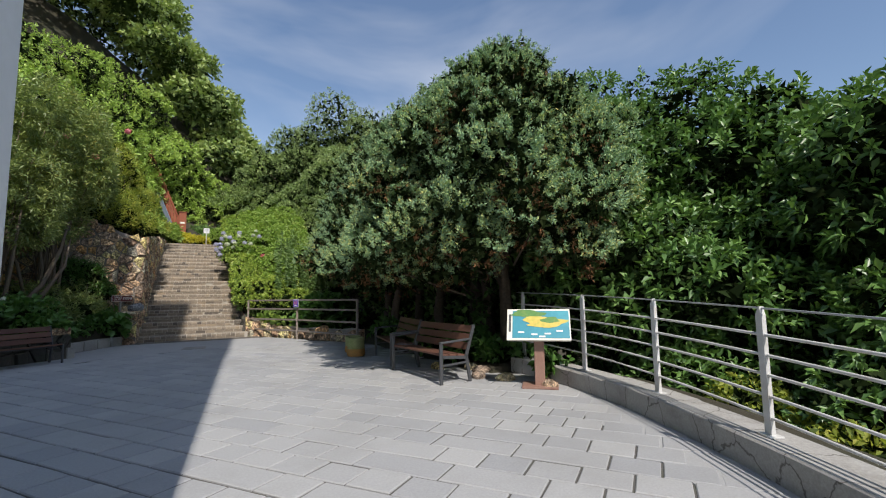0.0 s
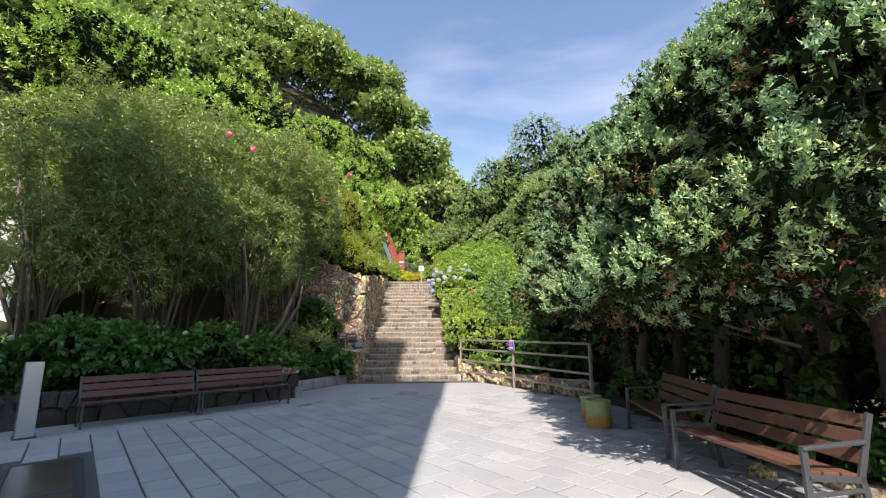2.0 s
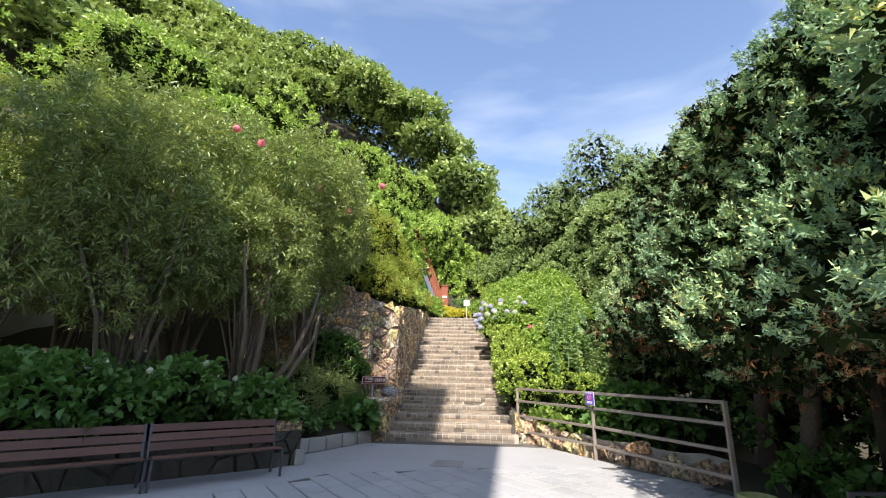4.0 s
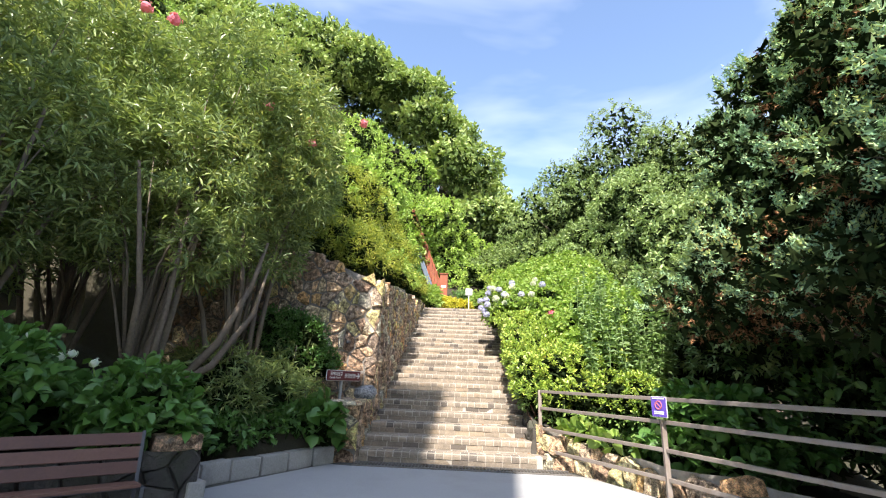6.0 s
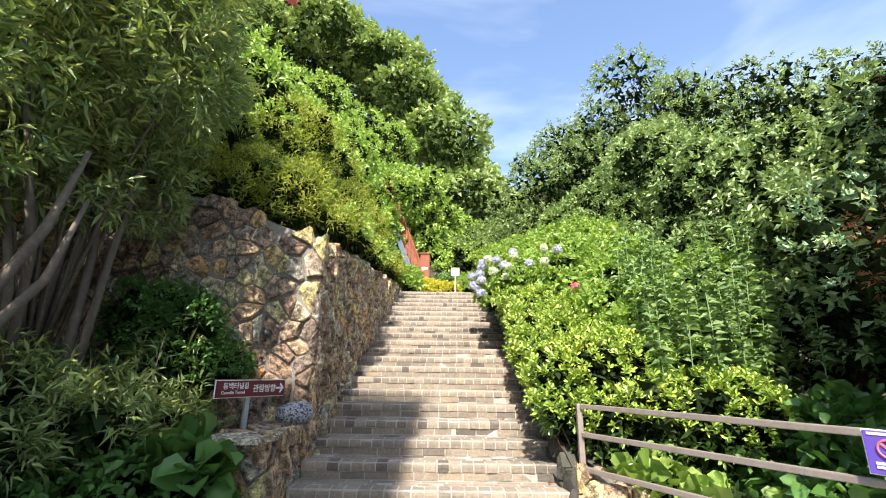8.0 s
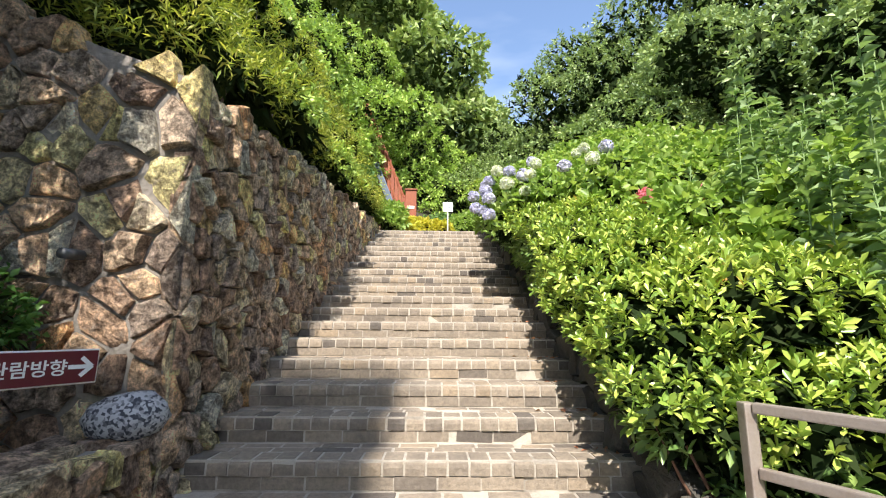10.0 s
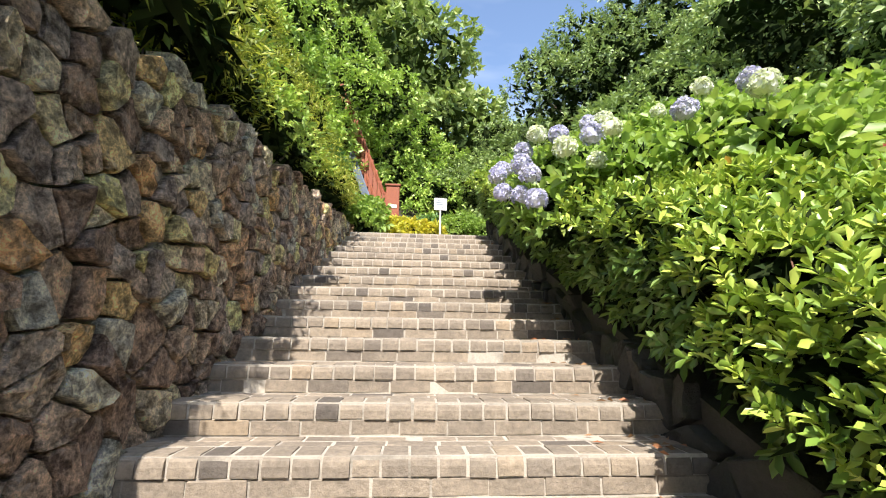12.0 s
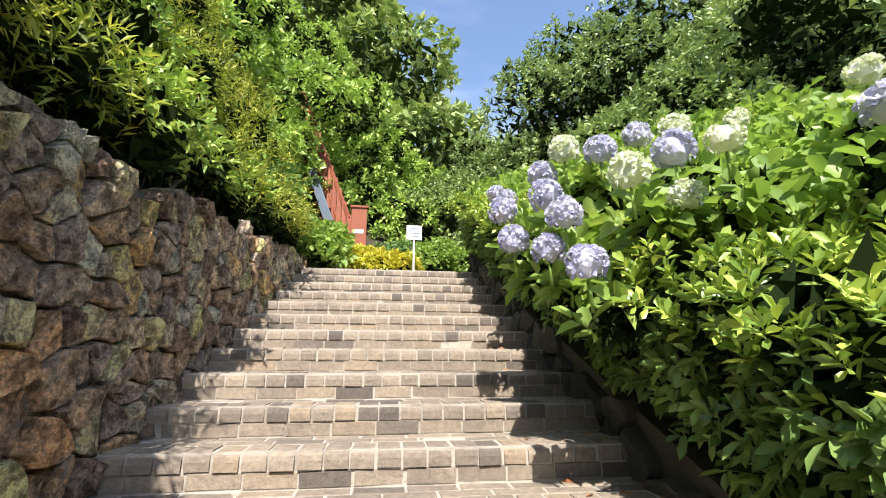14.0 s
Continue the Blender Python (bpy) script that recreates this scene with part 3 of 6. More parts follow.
drain = thing("drain_grate", "narrow steel drain grating along the foot of the steps", "drain")
part("frame", bar((-1.4, -0.335, 0.0), (1.8, -0.335, 0.0), 0.03, 0.03), M_GRATE, drain)
part("frame", bar((-1.4, -0.045, 0.0), (1.8, -0.045, 0.0), 0.03, 0.03), M_GRATE, drain)
part("trough", box((3.2, 0.28, 0.01), (0.2, -0.19, -0.02)), M_HATCH, drain)
cross = bar((0, -0.33, 0), (0, -0.05, 0), 0.012, 0.02, 0)
cross_me = bpy.data.meshes.new("bar")
cross.to_mesh(cross_me)
cross.free()
cross_me.materials.append(M_GRATE)
for i in range(64):
    part("bar", cross_me, M_GRATE, drain).location = (-1.375 + 0.05 * i, 0, 0)
part("rod", bar((-1.4, -0.19, 0.004), (1.8, -0.19, 0.004), 0.012, 0.012, 0), M_GRATE, drain)

# ---- kerb wall and railing ----
def ribbon(line, inner, outer, z0, z1, chamfer=0.015):
    """A low wall along a line; inner and outer are offsets to its two sides."""
    verts, faces = [], []
    for i, p in enumerate(line):
        a, c = Vector(line[max(i - 1, 0)]), Vector(line[min(i + 1, len(line) - 1)])
        d = (c - a).normalized()
        n = Vector((-d.y, d.x, 0))
        q = Vector(p)
        for off, z in ((inner, z0), (inner, z1 - chamfer), (inner + math.copysign(chamfer, outer - inner), z1), (outer - math.copysign(chamfer, outer - inner), z1), (outer, z1 - chamfer), (outer, z0)):
            w = q + n * off
            verts.append((w.x, w.y, q.z + z))
    k = 6
    for i in range(len(line) - 1):
        for j in range(k - 1):
            faces.append((i * k + j, i * k + j + 1, (i + 1) * k + j + 1, (i + 1) * k + j))
    faces += [tuple(range(k)), tuple((len(line) - 1) * k + j for j in range(k))[::-1]]
    return verts, faces


def arc_points(step, start=-9.35):
    """Places along the railing, evenly spaced."""
    pts = [Vector((rail_x(y), y, 0)) for y in np.arange(start, -17.0, -0.02)]
    out, run = [pts[0]], 0.0
    for a, b2 in zip(pts, pts[1:]):
        run += (b2 - a).length
        if run >= step:
            out.append(b2)
            run = 0.0
    return out


kerb = thing("kerb_wall", "low cracked concrete kerb wall under the white railing", "kerb", kind="structure")
kline = arc_points(0.26)
for i in range(0, len(kline) - 1, 4):
    seg = kline[i:i + 5]
    if len(seg) > 1:
        v, f = ribbon([tuple(p) for p in seg], -0.16, 0.2, -0.3, 0.215 + 0.006 * math.sin(i))
        v = [(x + 0.004 * noise.noise((x * 9, y * 9, z * 9)), y + 0.004 * noise.noise((x * 9, y * 9, z * 9 + 5)), z) for x, y, z in v]
        part("kerb_block", mesh_from("kerb_block", v, f, M_KERB), M_KERB, kerb)

railing = thing("white_railing", "white painted steel railing with thin rails round the plaza edge", "railing")
posts = arc_points(1.36, -9.5)
rail_fall = lambda y: -0.035 * (-9.6 - y)
for i, p in enumerate(posts):
    q = posts[min(i + 1, len(posts) - 1)] - posts[max(i - 1, 0)]
    tall = 1.02 + rail_fall(p.y)
    bm = box((0.034, 0.064, tall - 0.05), (0, 0, tall / 2 - 0.025), 0.006)
    tip = box((0.034, 0.05, 0.06), (0, 0, tall - 0.028), 0.004, None)
    for v in tip.verts:
        if v.co.z > tall - 0.02:
            v.co.y = v.co.y * 0.35 - 0.008
    o = part("post", bm, M_RAIL, railing)
    o.matrix_basis = Matrix.Translation((p.x, p.y, 0.215)) @ Matrix.Rotation(math.atan2(q.y, q.x) + math.pi / 2, 4, "Z")
    part("tip", tip, M_RAIL, o)
    part("base_plate", box((0.10, 0.13, 0.012), (0, 0, 0.006), 0.003), M_RAIL, o)
rline = arc_points(0.34)
for k, (z, r) in enumerate(((1.225, 0.007), (1.04, 0.011), (0.90, 0.011), (0.765, 0.011), (0.62, 0.011), (0.475, 0.011))):
    v, f = tube([(p.x, p.y, z + rail_fall(p.y)) for p in rline], [r] * len(rline), 8)
    part("rail", mesh_from("rail", v, f, M_RAIL if k else M_GREYMETAL, True), M_RAIL if k else M_GREYMETAL, railing, "" if k else "thin grey top cable")

# ---- grey fence beside the steps ----
fence = thing("metal_fence", "weathered grey-brown tubular steel fence with four rails", "fence")
FP = [Vector((1.48, 0.40, 0)), Vector((2.57, -1.66, 0)), Vector((3.52, -4.2, 0))]
for i, p in enumerate(FP):
    part("post", box((0.055, 0.055, 1.16), (p.x, p.y, 0.56), 0.008), M_STEELGREY, fence)
    if i:
        q = FP[i - 1]
        for z in (1.12, 0.86, 0.55, 0.24):
            d = (p - q).normalized() * 0.03
            part("rail", bar((q.x + d.x, q.y + d.y, z), (p.x - d.x, p.y - d.y, z), 0.04, 0.045, 0.007), M_STEELGREY, fence)
notice = thing("notice_sign", "small purple no-entry notice tied to the fence post", "sign", (2.545, -1.70, 0.93), -62)
npanel = part("panel", box((0.20, 0.008, 0.22), (0, -0.035, 0.1), 0.002), M_PURPLE, notice)
part("border", box((0.215, 0.005, 0.235), (0, -0.028, 0.1), 0.002), M_SIGNWHITE, notice)
ring_v, ring_f = tube([(0.045 * math.cos(a), -0.042, 0.12 + 0.045 * math.sin(a)) for a in np.linspace(0, 2 * math.pi, 17)], [0.006] * 17, 6)
part("symbol", mesh_from("symbol", ring_v, ring_f, P_PINK), P_PINK, npanel, "red prohibition ring")
part("symbol_bar", bar((-0.03, -0.042, 0.15), (0.03, -0.042, 0.09), 0.004, 0.012, 0), P_PINK, npanel)
for z, w in ((0.195, 0.16), (0.045, 0.13), (0.025, 0.13)):
    part("text_line", box((w, 0.003, 0.014), (0, -0.041, z)), M_SIGNWHITE, npanel)
part("tie", box((0.09, 0.09, 0.018), (0, 0, -0.03), 0.005), L_WEED, notice, "green plastic tie")


# ---- benches ----
def slat_me(length, width, thick):
    bm = box((length, width, thick), (0, 0, 0), 0.006)
    me = bpy.data.meshes.new("slat")
    bm.to_mesh(me)
    bm.free()
    me.materials.append(M_SLAT)
    return me


def bench(name, label, at, turn, length, arms, group):
    """A park bench that faces -y, with its front legs on the x axis."""
    t = thing(name, label, "bench", at, turn, group)
    t.scale = (1, 0.95, 0.92) if arms else (1, 0.72, 0.84)
    seat, back = slat_me(length - 0.06, 0.125, 0.032), slat_me(length - 0.06, 0.11, 0.026)
    for k in range(3):
        part("seat_slat", seat, M_SLAT, t).matrix_basis = pose(0, 0.09 + 0.142 * k, 0.425 - 0.012 * k, -4)
    for k in range(3):
        part("back_slat", back, M_SLAT, t).matrix_basis = pose(0, 0.485 + 0.042 * k, 0.53 + 0.128 * k, 72)
    for sx in (-length / 2 + 0.02, length / 2 - 0.02):
        fr = bmesh.new()
        bar((sx, 0.02, 0.0), (sx, 0.02, 0.42 if not arms else 0.60), 0.05, 0.028, 0.005, fr)
        bar((sx, 0.02, 0.40), (sx, 0.47, 0.365), 0.028, 0.045, 0.005, fr)
        bar((sx, 0.52, 0.0), (sx, 0.45, 0.40), 0.028, 0.05, 0.005, fr)
        bar((sx, 0.45, 0.38), (sx, 0.60, 0.85), 0.028, 0.05, 0.005, fr)
        ef = part("end_frame", fr, M_BENCHMETAL, t, "dark grey cast metal end frame")
        if arms:
            ar = bmesh.new()
            bar((sx, 0.0, 0.605), (sx, 0.52, 0.64), 0.05, 0.03, 0.008, ar)
            br_ = bar((sx, 0.03, 0.27), (sx, 0.50, 0.30), 0.024, 0.03, 0.005)
            part("armrest", ar, M_BENCHMETAL, ef)
            part("side_brace", br_, M_BENCHMETAL, ef)
    part("stretcher", bar((-length / 2, 0.25, 0.385), (length / 2, 0.25, 0.385), 0.03, 0.03, 0.004), M_BENCHMETAL, t)
    return t


ang = math.degrees(math.atan2(BENCH_DIR.y, BENCH_DIR.x))
for s in (-0.62, -2.24):
    x, y = along_bench(s, 0.0)
    bench("park_bench", "bench with reddish-brown slats and slim dark metal legs", (x, y, 0), ang, 1.60, False, "benches before the oleander bed")
bench("armrest_bench", "brown-slatted bench with dark metal armrests in dappled shade", (2.80, -8.94, 0), -88, 1.55, True, "armrest benches under the junipers")
bench("armrest_bench", "brown-slatted bench with dark metal armrests in dappled shade", (3.03, -7.08, 0), -101, 1.55, True, "armrest benches under the junipers")

# ---- pots ----
for (x, y, s) in ((2.84, -6.12, 1.0), (2.98, -5.52, 0.94)):
    pot = thing("tree_stump_pot", "stump-shaped planter, mossy green above and rusty orange below", "pot", (x, y, 0), rng.uniform(0, 90), "stump pots")
    prof = [(0.165, 0.0), (0.185, 0.05), (0.175, 0.15)]
    prof2 = [(0.174, 0.15), (0.168, 0.26), (0.178, 0.36), (0.165, 0.37), (0.145, 0.365), (0.14, 0.30), (0.0, 0.30)]
    for nm, pr, mt in (("foot", prof, M_POTRUST), ("bowl", prof2, M_POT)):
        vv, ff = [], []
        for r, z in pr:
            vv += [(s * r * math.cos(a) * (1 + 0.04 * math.sin(3 * a + z * 9)), s * r * math.sin(a) * (1 + 0.04 * math.cos(5 * a)), s * z) for a in np.linspace(0, 2 * math.pi, 20, endpoint=False)]
        for i in range(len(pr) - 1):
            ff += [(i * 20 + k, i * 20 + (k + 1) % 20, (i + 1) * 20 + (k + 1) % 20, (i + 1) * 20 + k) for k in range(20)]
        part(nm, mesh_from(nm, vv, ff, mt, True), mt, pot)

# ---- map board ----
board = thing("map_board", "tilted illustrated map board on a single brown post", "sign", (3.88, -10.50, 0), -43)
part("base_plate", box((0.46, 0.36, 0.03), (0, 0, 0.015), 0.006), M_POSTBROWN, board)
part("post", box((0.13, 0.10, 0.68), (0, 0, 0.36), 0.012), M_POSTBROWN, board)
TILT = Matrix.Translation((0, -0.02, 0.80)) @ Matrix.Rotation(radians(58), 4, "X")


def on_panel(bm):
    bmesh.ops.transform(bm, matrix=TILT, verts=bm.verts)
    return bm


def blob(cx, cy, rx, ry, seed, z):
    n = 22
    pts = [(cx + rx * math.cos(a) * (1 + 0.25 * math.sin(3 * a + seed) + 0.12 * math.sin(7 * a)), cy + ry * math.sin(a) * (1 + 0.2 * math.cos(2 * a + seed))) for a in np.linspace(0, 2 * math.pi, n, endpoint=False)]
    bm = bmesh.new()
    bm.faces.new([bm.verts.new((x, y, z)) for x, y in pts])
    return on_panel(bm)


mpanel = part("panel", on_panel(box((0.82, 0.46, 0.035), (0, 0, 0), 0.006)), M_CREAM, board)
part("map_picture", on_panel(box((0.73, 0.40, 0.004), (0.03, 0, 0.0205))), M_SEA, mpanel, "turquoise sea of the printed map")
part("map_island", blob(0.06, 0.03, 0.26, 0.09, 1.0, 0.026), M_ISLE, mpanel, "yellow printed island")
part("map_shore", blob(-0.14, 0.16, 0.22, 0.05, 2.4, 0.0255), M_MAPGREEN, mpanel, "green printed hills")
part("map_grove", blob(0.16, 0.06, 0.12, 0.04, 4.0, 0.0275), M_MAPGREEN, mpanel)
for k, (x, y) in enumerate(((-0.22, -0.12), (-0.05, -0.15), (0.12, -0.14), (0.27, -0.10), (0.05, -0.18))):
    part("map_mark", on_panel(box((0.08, 0.022, 0.002), (x, y, 0.026))), M_SIGNWHITE, mpanel)
part("text_line", on_panel(box((0.03, 0.26, 0.002), (-0.37, 0.02, 0.0195))), M_BENCHMETAL, mpanel)

# ---- steel pedestal, floor hatch ----
ped = thing("steel_pedestal", "brushed steel pedestal with dark side panels", "pedestal", (-5.02, -6.25, 0), 42)
part("body", box((0.20, 0.18, 0.98), (0, 0, 0.49), 0.01), M_STEEL, ped)
part("side_panel", box((0.21, 0.02, 0.9), (0, 0.1, 0.46), 0.005), M_BENCHMETAL, ped)
part("foot", box((0.24, 0.24, 0.02), (0, 0, 0.01), 0.004), M_BENCHMETAL, ped)
hatch = thing("floor_hatch", "dark framed hatch set flush in the paving", "hatch", (-3.24, -8.28, 0), -54.5)
part("frame", box((2.06, 0.07, 0.02), (0, 0.29, 0.004), 0.003), M_BENCHMETAL, hatch)
part("frame", box((2.06, 0.07, 0.02), (0, -0.29, 0.004), 0.003), M_BENCHMETAL, hatch)
for x in (-1.0, 1.0, 0.32):
    part("frame", box((0.07, 0.51, 0.02), (x, 0, 0.004), 0.003), M_BENCHMETAL, hatch)
part("panel", box((1.24, 0.5, 0.012), (-0.35, 0, 0.002), 0.002), M_HATCH, hatch)
part("panel", box((0.6, 0.5, 0.012), (0.66, 0, 0.002), 0.002), M_HATCH, hatch)

# ---- plants: crowns, stems ----
ico = bmesh.new()
bmesh.ops.create_icosphere(ico, subdivisions=2, radius=1.0)
ICO_V = np.array([v.co for v in ico.verts])
ICO_F = np.array([[v.index for v in f.verts] for f in ico.faces])
ico.free()


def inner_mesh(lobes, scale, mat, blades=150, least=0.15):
    """The dense inside of a crown: crossing blades well within the outer leaves, coloured dark for its shade."""
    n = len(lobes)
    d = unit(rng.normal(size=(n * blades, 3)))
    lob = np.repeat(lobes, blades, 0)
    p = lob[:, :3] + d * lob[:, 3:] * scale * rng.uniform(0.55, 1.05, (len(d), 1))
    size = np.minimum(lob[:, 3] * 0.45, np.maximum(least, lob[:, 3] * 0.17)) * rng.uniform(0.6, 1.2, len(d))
    return leaf_mesh("inner_shade_foliage", p, rng.normal(size=p.shape), size * 1.3, size * 0.75, mat, droop=0.1, shape="needle")


def lump_mesh(radius, mat):
    """A small solid heart for a flower head."""
    v = ICO_V * (1 + rng.uniform(-0.2, 0.1, (len(ICO_V), 1))) * radius
    return mesh_from("core", v.tolist(), ICO_F.tolist(), mat)


def crown(name, lobes, count, leaves, twig, length, width, mat, parent, low=-0.45, shape="diamond", outward=0.9, lift=0.25, droop=0.15, inner=0.7, inner_mat=None, label="", grow=None):
    p, d = on_lobes(lobes, count, low)
    bs, wy, ln, wd = (grow or twigs)(p, d, leaves, twig, length, width, outward, lift)
    o = part(name, leaf_mesh(name, bs, wy, ln, wd, mat, shape=shape, droop=droop), mat, parent, label)
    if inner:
        part("inner_shade_foliage", inner_mesh(lobes, inner, inner_mat or L_INNER_SHADE), inner_mat or L_INNER_SHADE, parent)
    return o


def stem(points, radii, bark, parent, name="limb", sides=6):
    v, f = tube(points, radii, sides)
    return part(name, mesh_from(name, v, f, bark, True), bark, parent)


def tree(name, label, at, lobes, count, leaves, twig, length, width, mat, trunk=0.12, bark=M_BARK, low=-0.5, group="", category="tree", limbs=7, shape="diamond", droop=0.15, lift=0.25, inner=0.7, fork=0.4, stems=((0, 0),), inner_mat=None, grow=None):
    t = thing(name, label, category, at, 0, group)
    top = lobes[:, :3].mean(0)
    for k, (ox, oy) in enumerate(stems):
        h = top[2] * (1 if k == 0 else rng.uniform(0.6, 0.9))
        wob = lambda s: rng.uniform(-s, s)
        bend = [Vector((ox, oy, -0.35)), Vector((ox + wob(.06), oy + wob(.06), h * 0.3)), Vector((ox * .8 + top[0] * 0.4 + wob(.12), oy * .8 + top[1] * 0.4 + wob(.12), h * 0.65)), Vector((top[0] * .8 + ox * .5, top[1] * .8 + oy * .5, h))]
        stem(bend, [trunk * 1.3, trunk, trunk * 0.8, trunk * 0.3], bark, t, "trunk", 9)
        if k == 0:
            main = bend
    for i in rng.choice(len(lobes), min(limbs, len(lobes)), replace=False):
        e = Vector(lobes[i, :3])
        s = main[1].lerp(main[2], rng.uniform(0.0, 0.9)) if fork else main[0].lerp(main[1], rng.uniform(0.2, 0.6))
        m = s.lerp(e, 0.5) + Vector((rng.uniform(-.1, .1), rng.uniform(-.1, .1), (0.12 if fork else 0.1) * (e - s).length))
        stem([s, m, e], [trunk * 0.5, trunk * 0.34, trunk * 0.1], bark, t)
    crown("crown", lobes, count, leaves, twig, length, width, mat, t, low, shape, droop=droop, lift=lift, inner=inner, inner_mat=inner_mat, grow=grow)
    return t


def heap(name, label, lobes, count, leaves, twig, length, width, mat, category="shrub", kind="", low=-0.3, shape="diamond", droop=0.15, group="", inner=0.38, lift=0.25, inner_mat=None, grow=None):
    o = thing(name, label, category, (0, 0, 0), 0, group, kind)
    crown("foliage", np.array(lobes, float), count, leaves, twig, length, width, mat, o, low, shape, droop=droop, inner=inner, lift=lift, inner_mat=inner_mat, grow=grow)
    return o


# ---- junipers ----
L_BROWNTWIG = leaf_material("browned_twig", [(0.0, (0.12, 0.07, 0.04)), (0.5, (0.26, 0.13, 0.065)), (1.0, (0.36, 0.21, 0.10))], 0.9, 0.1, 1.5, 0.1)
JUNIPERS = ((4.7, -8.75, 5.9, 2.35, 1.6, ((0, 0), (0.35, 1.0))), (5.25, -6.9, 6.4, 2.8, 1.4, ((0, 0), (-0.5, 0.6), (-.2, -.7))), (5.0, -4.7, 6.3, 2.35, 1.75, ((0, 0), (-0.4, 0.7))), (5.05, -2.4, 6.7, 2.1, 1.9, ((0, 0),)))
def sprays(p, d, leaves, twig, length, width, outward=0.9, lift=0.25, jitter=0.3):
    """Dense fingers of scale leaves, all turned outwards and up."""
    n = len(p)
    axis = np.repeat(unit(d * 0.8 + np.array([0, 0, 0.45]) + rng.normal(size=(n, 3)) * 0.25), leaves, 0)
    way = axis * 0.7 + rng.normal(size=axis.shape) * 0.5
    base = np.repeat(p, leaves, 0) + axis * twig * rng.uniform(-0.9, 0.7, (n * leaves, 1)) + rng.normal(size=axis.shape) * twig * 0.22
    size = rng.uniform(0.7, 1.25, n * leaves)
    return base, way, length * size, width * size


for (x, y, h, r, lowz, st), dense in zip(JUNIPERS, (5600, 4400, 2400, 2200)):
    lobes = []
    for i in range(96):
        f = ((i + rng.uniform(0, 1)) / 96) ** 1.3
        z = lowz + 0.2 + (h - lowz - 0.45) * f
        rr = r * (1 - f ** 2.3) * rng.uniform(0.72, 1.06) if f < 0.95 else 0.15
        a = i * 2.4 + rng.uniform(-.4, .4)
        s = rng.uniform(0.36, 0.72) * (1 - 0.3 * f)
        lobes.append((rr * math.cos(a), rr * math.sin(a), z, s * 1.12, s * 1.12, s * 0.7))
    core = []
    for i in range(16):
        f = rng.uniform(0.1, 0.85)
        a = rng.uniform(0, 6.28)
        rr = r * (1 - f ** 2.3) * 0.45
        core.append((rr * math.cos(a), rr * math.sin(a), lowz + 0.5 + (h - lowz - 0.9) * f, 0.8, 0.8, 0.65))
    lobes = np.array(lobes)
    jt = tree("juniper_tree", "broad blue-green juniper with browned inner twigs and bare grey-brown trunks", (x, y, 0), lobes, dense, 40, 0.085, 0.042, 0.02, L_CONIFER, 0.11, M_BARK, -0.5, "junipers beside the plaza", limbs=5, stems=st, inner=0, lift=0.35, droop=0.05, shape="needle", grow=sprays)
    part("inner_shade_foliage", inner_mesh(np.vstack([lobes, core]), 0.84, L_INNER_SHADE, 260, 0.1), L_INNER_SHADE, jt)
    deep = lobes[rng.choice(len(lobes), 46, replace=False)] * np.array([0.93, 0.93, 1, 0.9, 0.9, 0.9])
    deep[:, 2] -= 0.12
    crown("browned_foliage", deep, 1700, 14, 0.1, 0.045, 0.016, L_BROWNTWIG, jt, -0.9, "needle", inner=0, droop=0.15, label="browned dead inner sprays")
    for L in lobes[rng.choice(90, 26, replace=False)]:
        e = Vector(L[:3]) * 1.0
        s = Vector((e.x * 0.3, e.y * 0.3, max(1.2, e.z - 0.35 * math.hypot(e.x, e.y))))
        m = s.lerp(e, 0.55) + Vector((rng.uniform(-.12, .12), rng.uniform(-.12, .12), rng.uniform(-.15, .05)))
        stem([s, m, e + Vector((e.x * 0.04, e.y * 0.04, 0.02))], [0.022, 0.013, 0.005], M_PALEBARK, jt, "bare_branch", 5)

# ---- oleanders ----
OLEANDERS = ((-6.7, -4.2, 5.3, 1.5, 1.5), (-5.4, -3.0, 6.0, 1.5, 1.6), (-4.0, -1.7, 6.2, 1.5, 1.9), (-3.4, -0.4, 6.1, 1.3, 2.3), (-5.9, -0.9, 7.0, 1.7, 1.5), (-7.4, -1.9, 6.4, 1.3, 1.5))
for (x, y, h, r, z0) in OLEANDERS:
    lobes = []
    for i in range(48):
        f = rng.uniform(0, 1)
        a = rng.uniform(0, 2 * math.pi)
        rr = r * math.sqrt(rng.uniform(0.05, 1)) * (0.55 + 0.45 * f) * (1.08 if f < 0.8 else 0.75)
        s = rng.uniform(0.3, 0.58)
        lobes.append((rr * math.cos(a), rr * math.sin(a), z0 + (h - z0 - 0.65) * f, s, s, s * 1.1))
    ol = tree("oleander", "tall oleander with narrow grey-green leaves and many pale stems", (x, y, ground_height(x, y)), np.array(lobes), 2300, 9, 0.15, 0.145, 0.03, L_OLEANDER, 0.045, M_PALEBARK, -0.85, "oleanders on the bank", "shrub", limbs=13, fork=0, inner=0, lift=0.5, stems=((0, 0), (.15, .1), (-.12, .14)), grow=whorls)
    for i in range(4):
        a = rng.uniform(0, 6.28)
        q, e = rng.uniform(0.05, 0.3), rng.uniform(0.35, 0.9) * r
        z = rng.uniform(2.4, 3.6)
        stem([(q * math.cos(a), q * math.sin(a), -0.2), ((q + e) * 0.45 * math.cos(a + 0.2), (q + e) * 0.45 * math.sin(a + 0.2), z * 0.5), (e * math.cos(a), e * math.sin(a), z)], [0.045, 0.036, 0.018], M_PALEBARK, ol, "trunk", 7)
lob = [(rng.uniform(-0.8, 0.8), rng.uniform(-0.8, 0.8), 0.6 + 2.4 * rng.uniform(0, 1), 0.5, 0.5, 0.55) for i in range(16)]
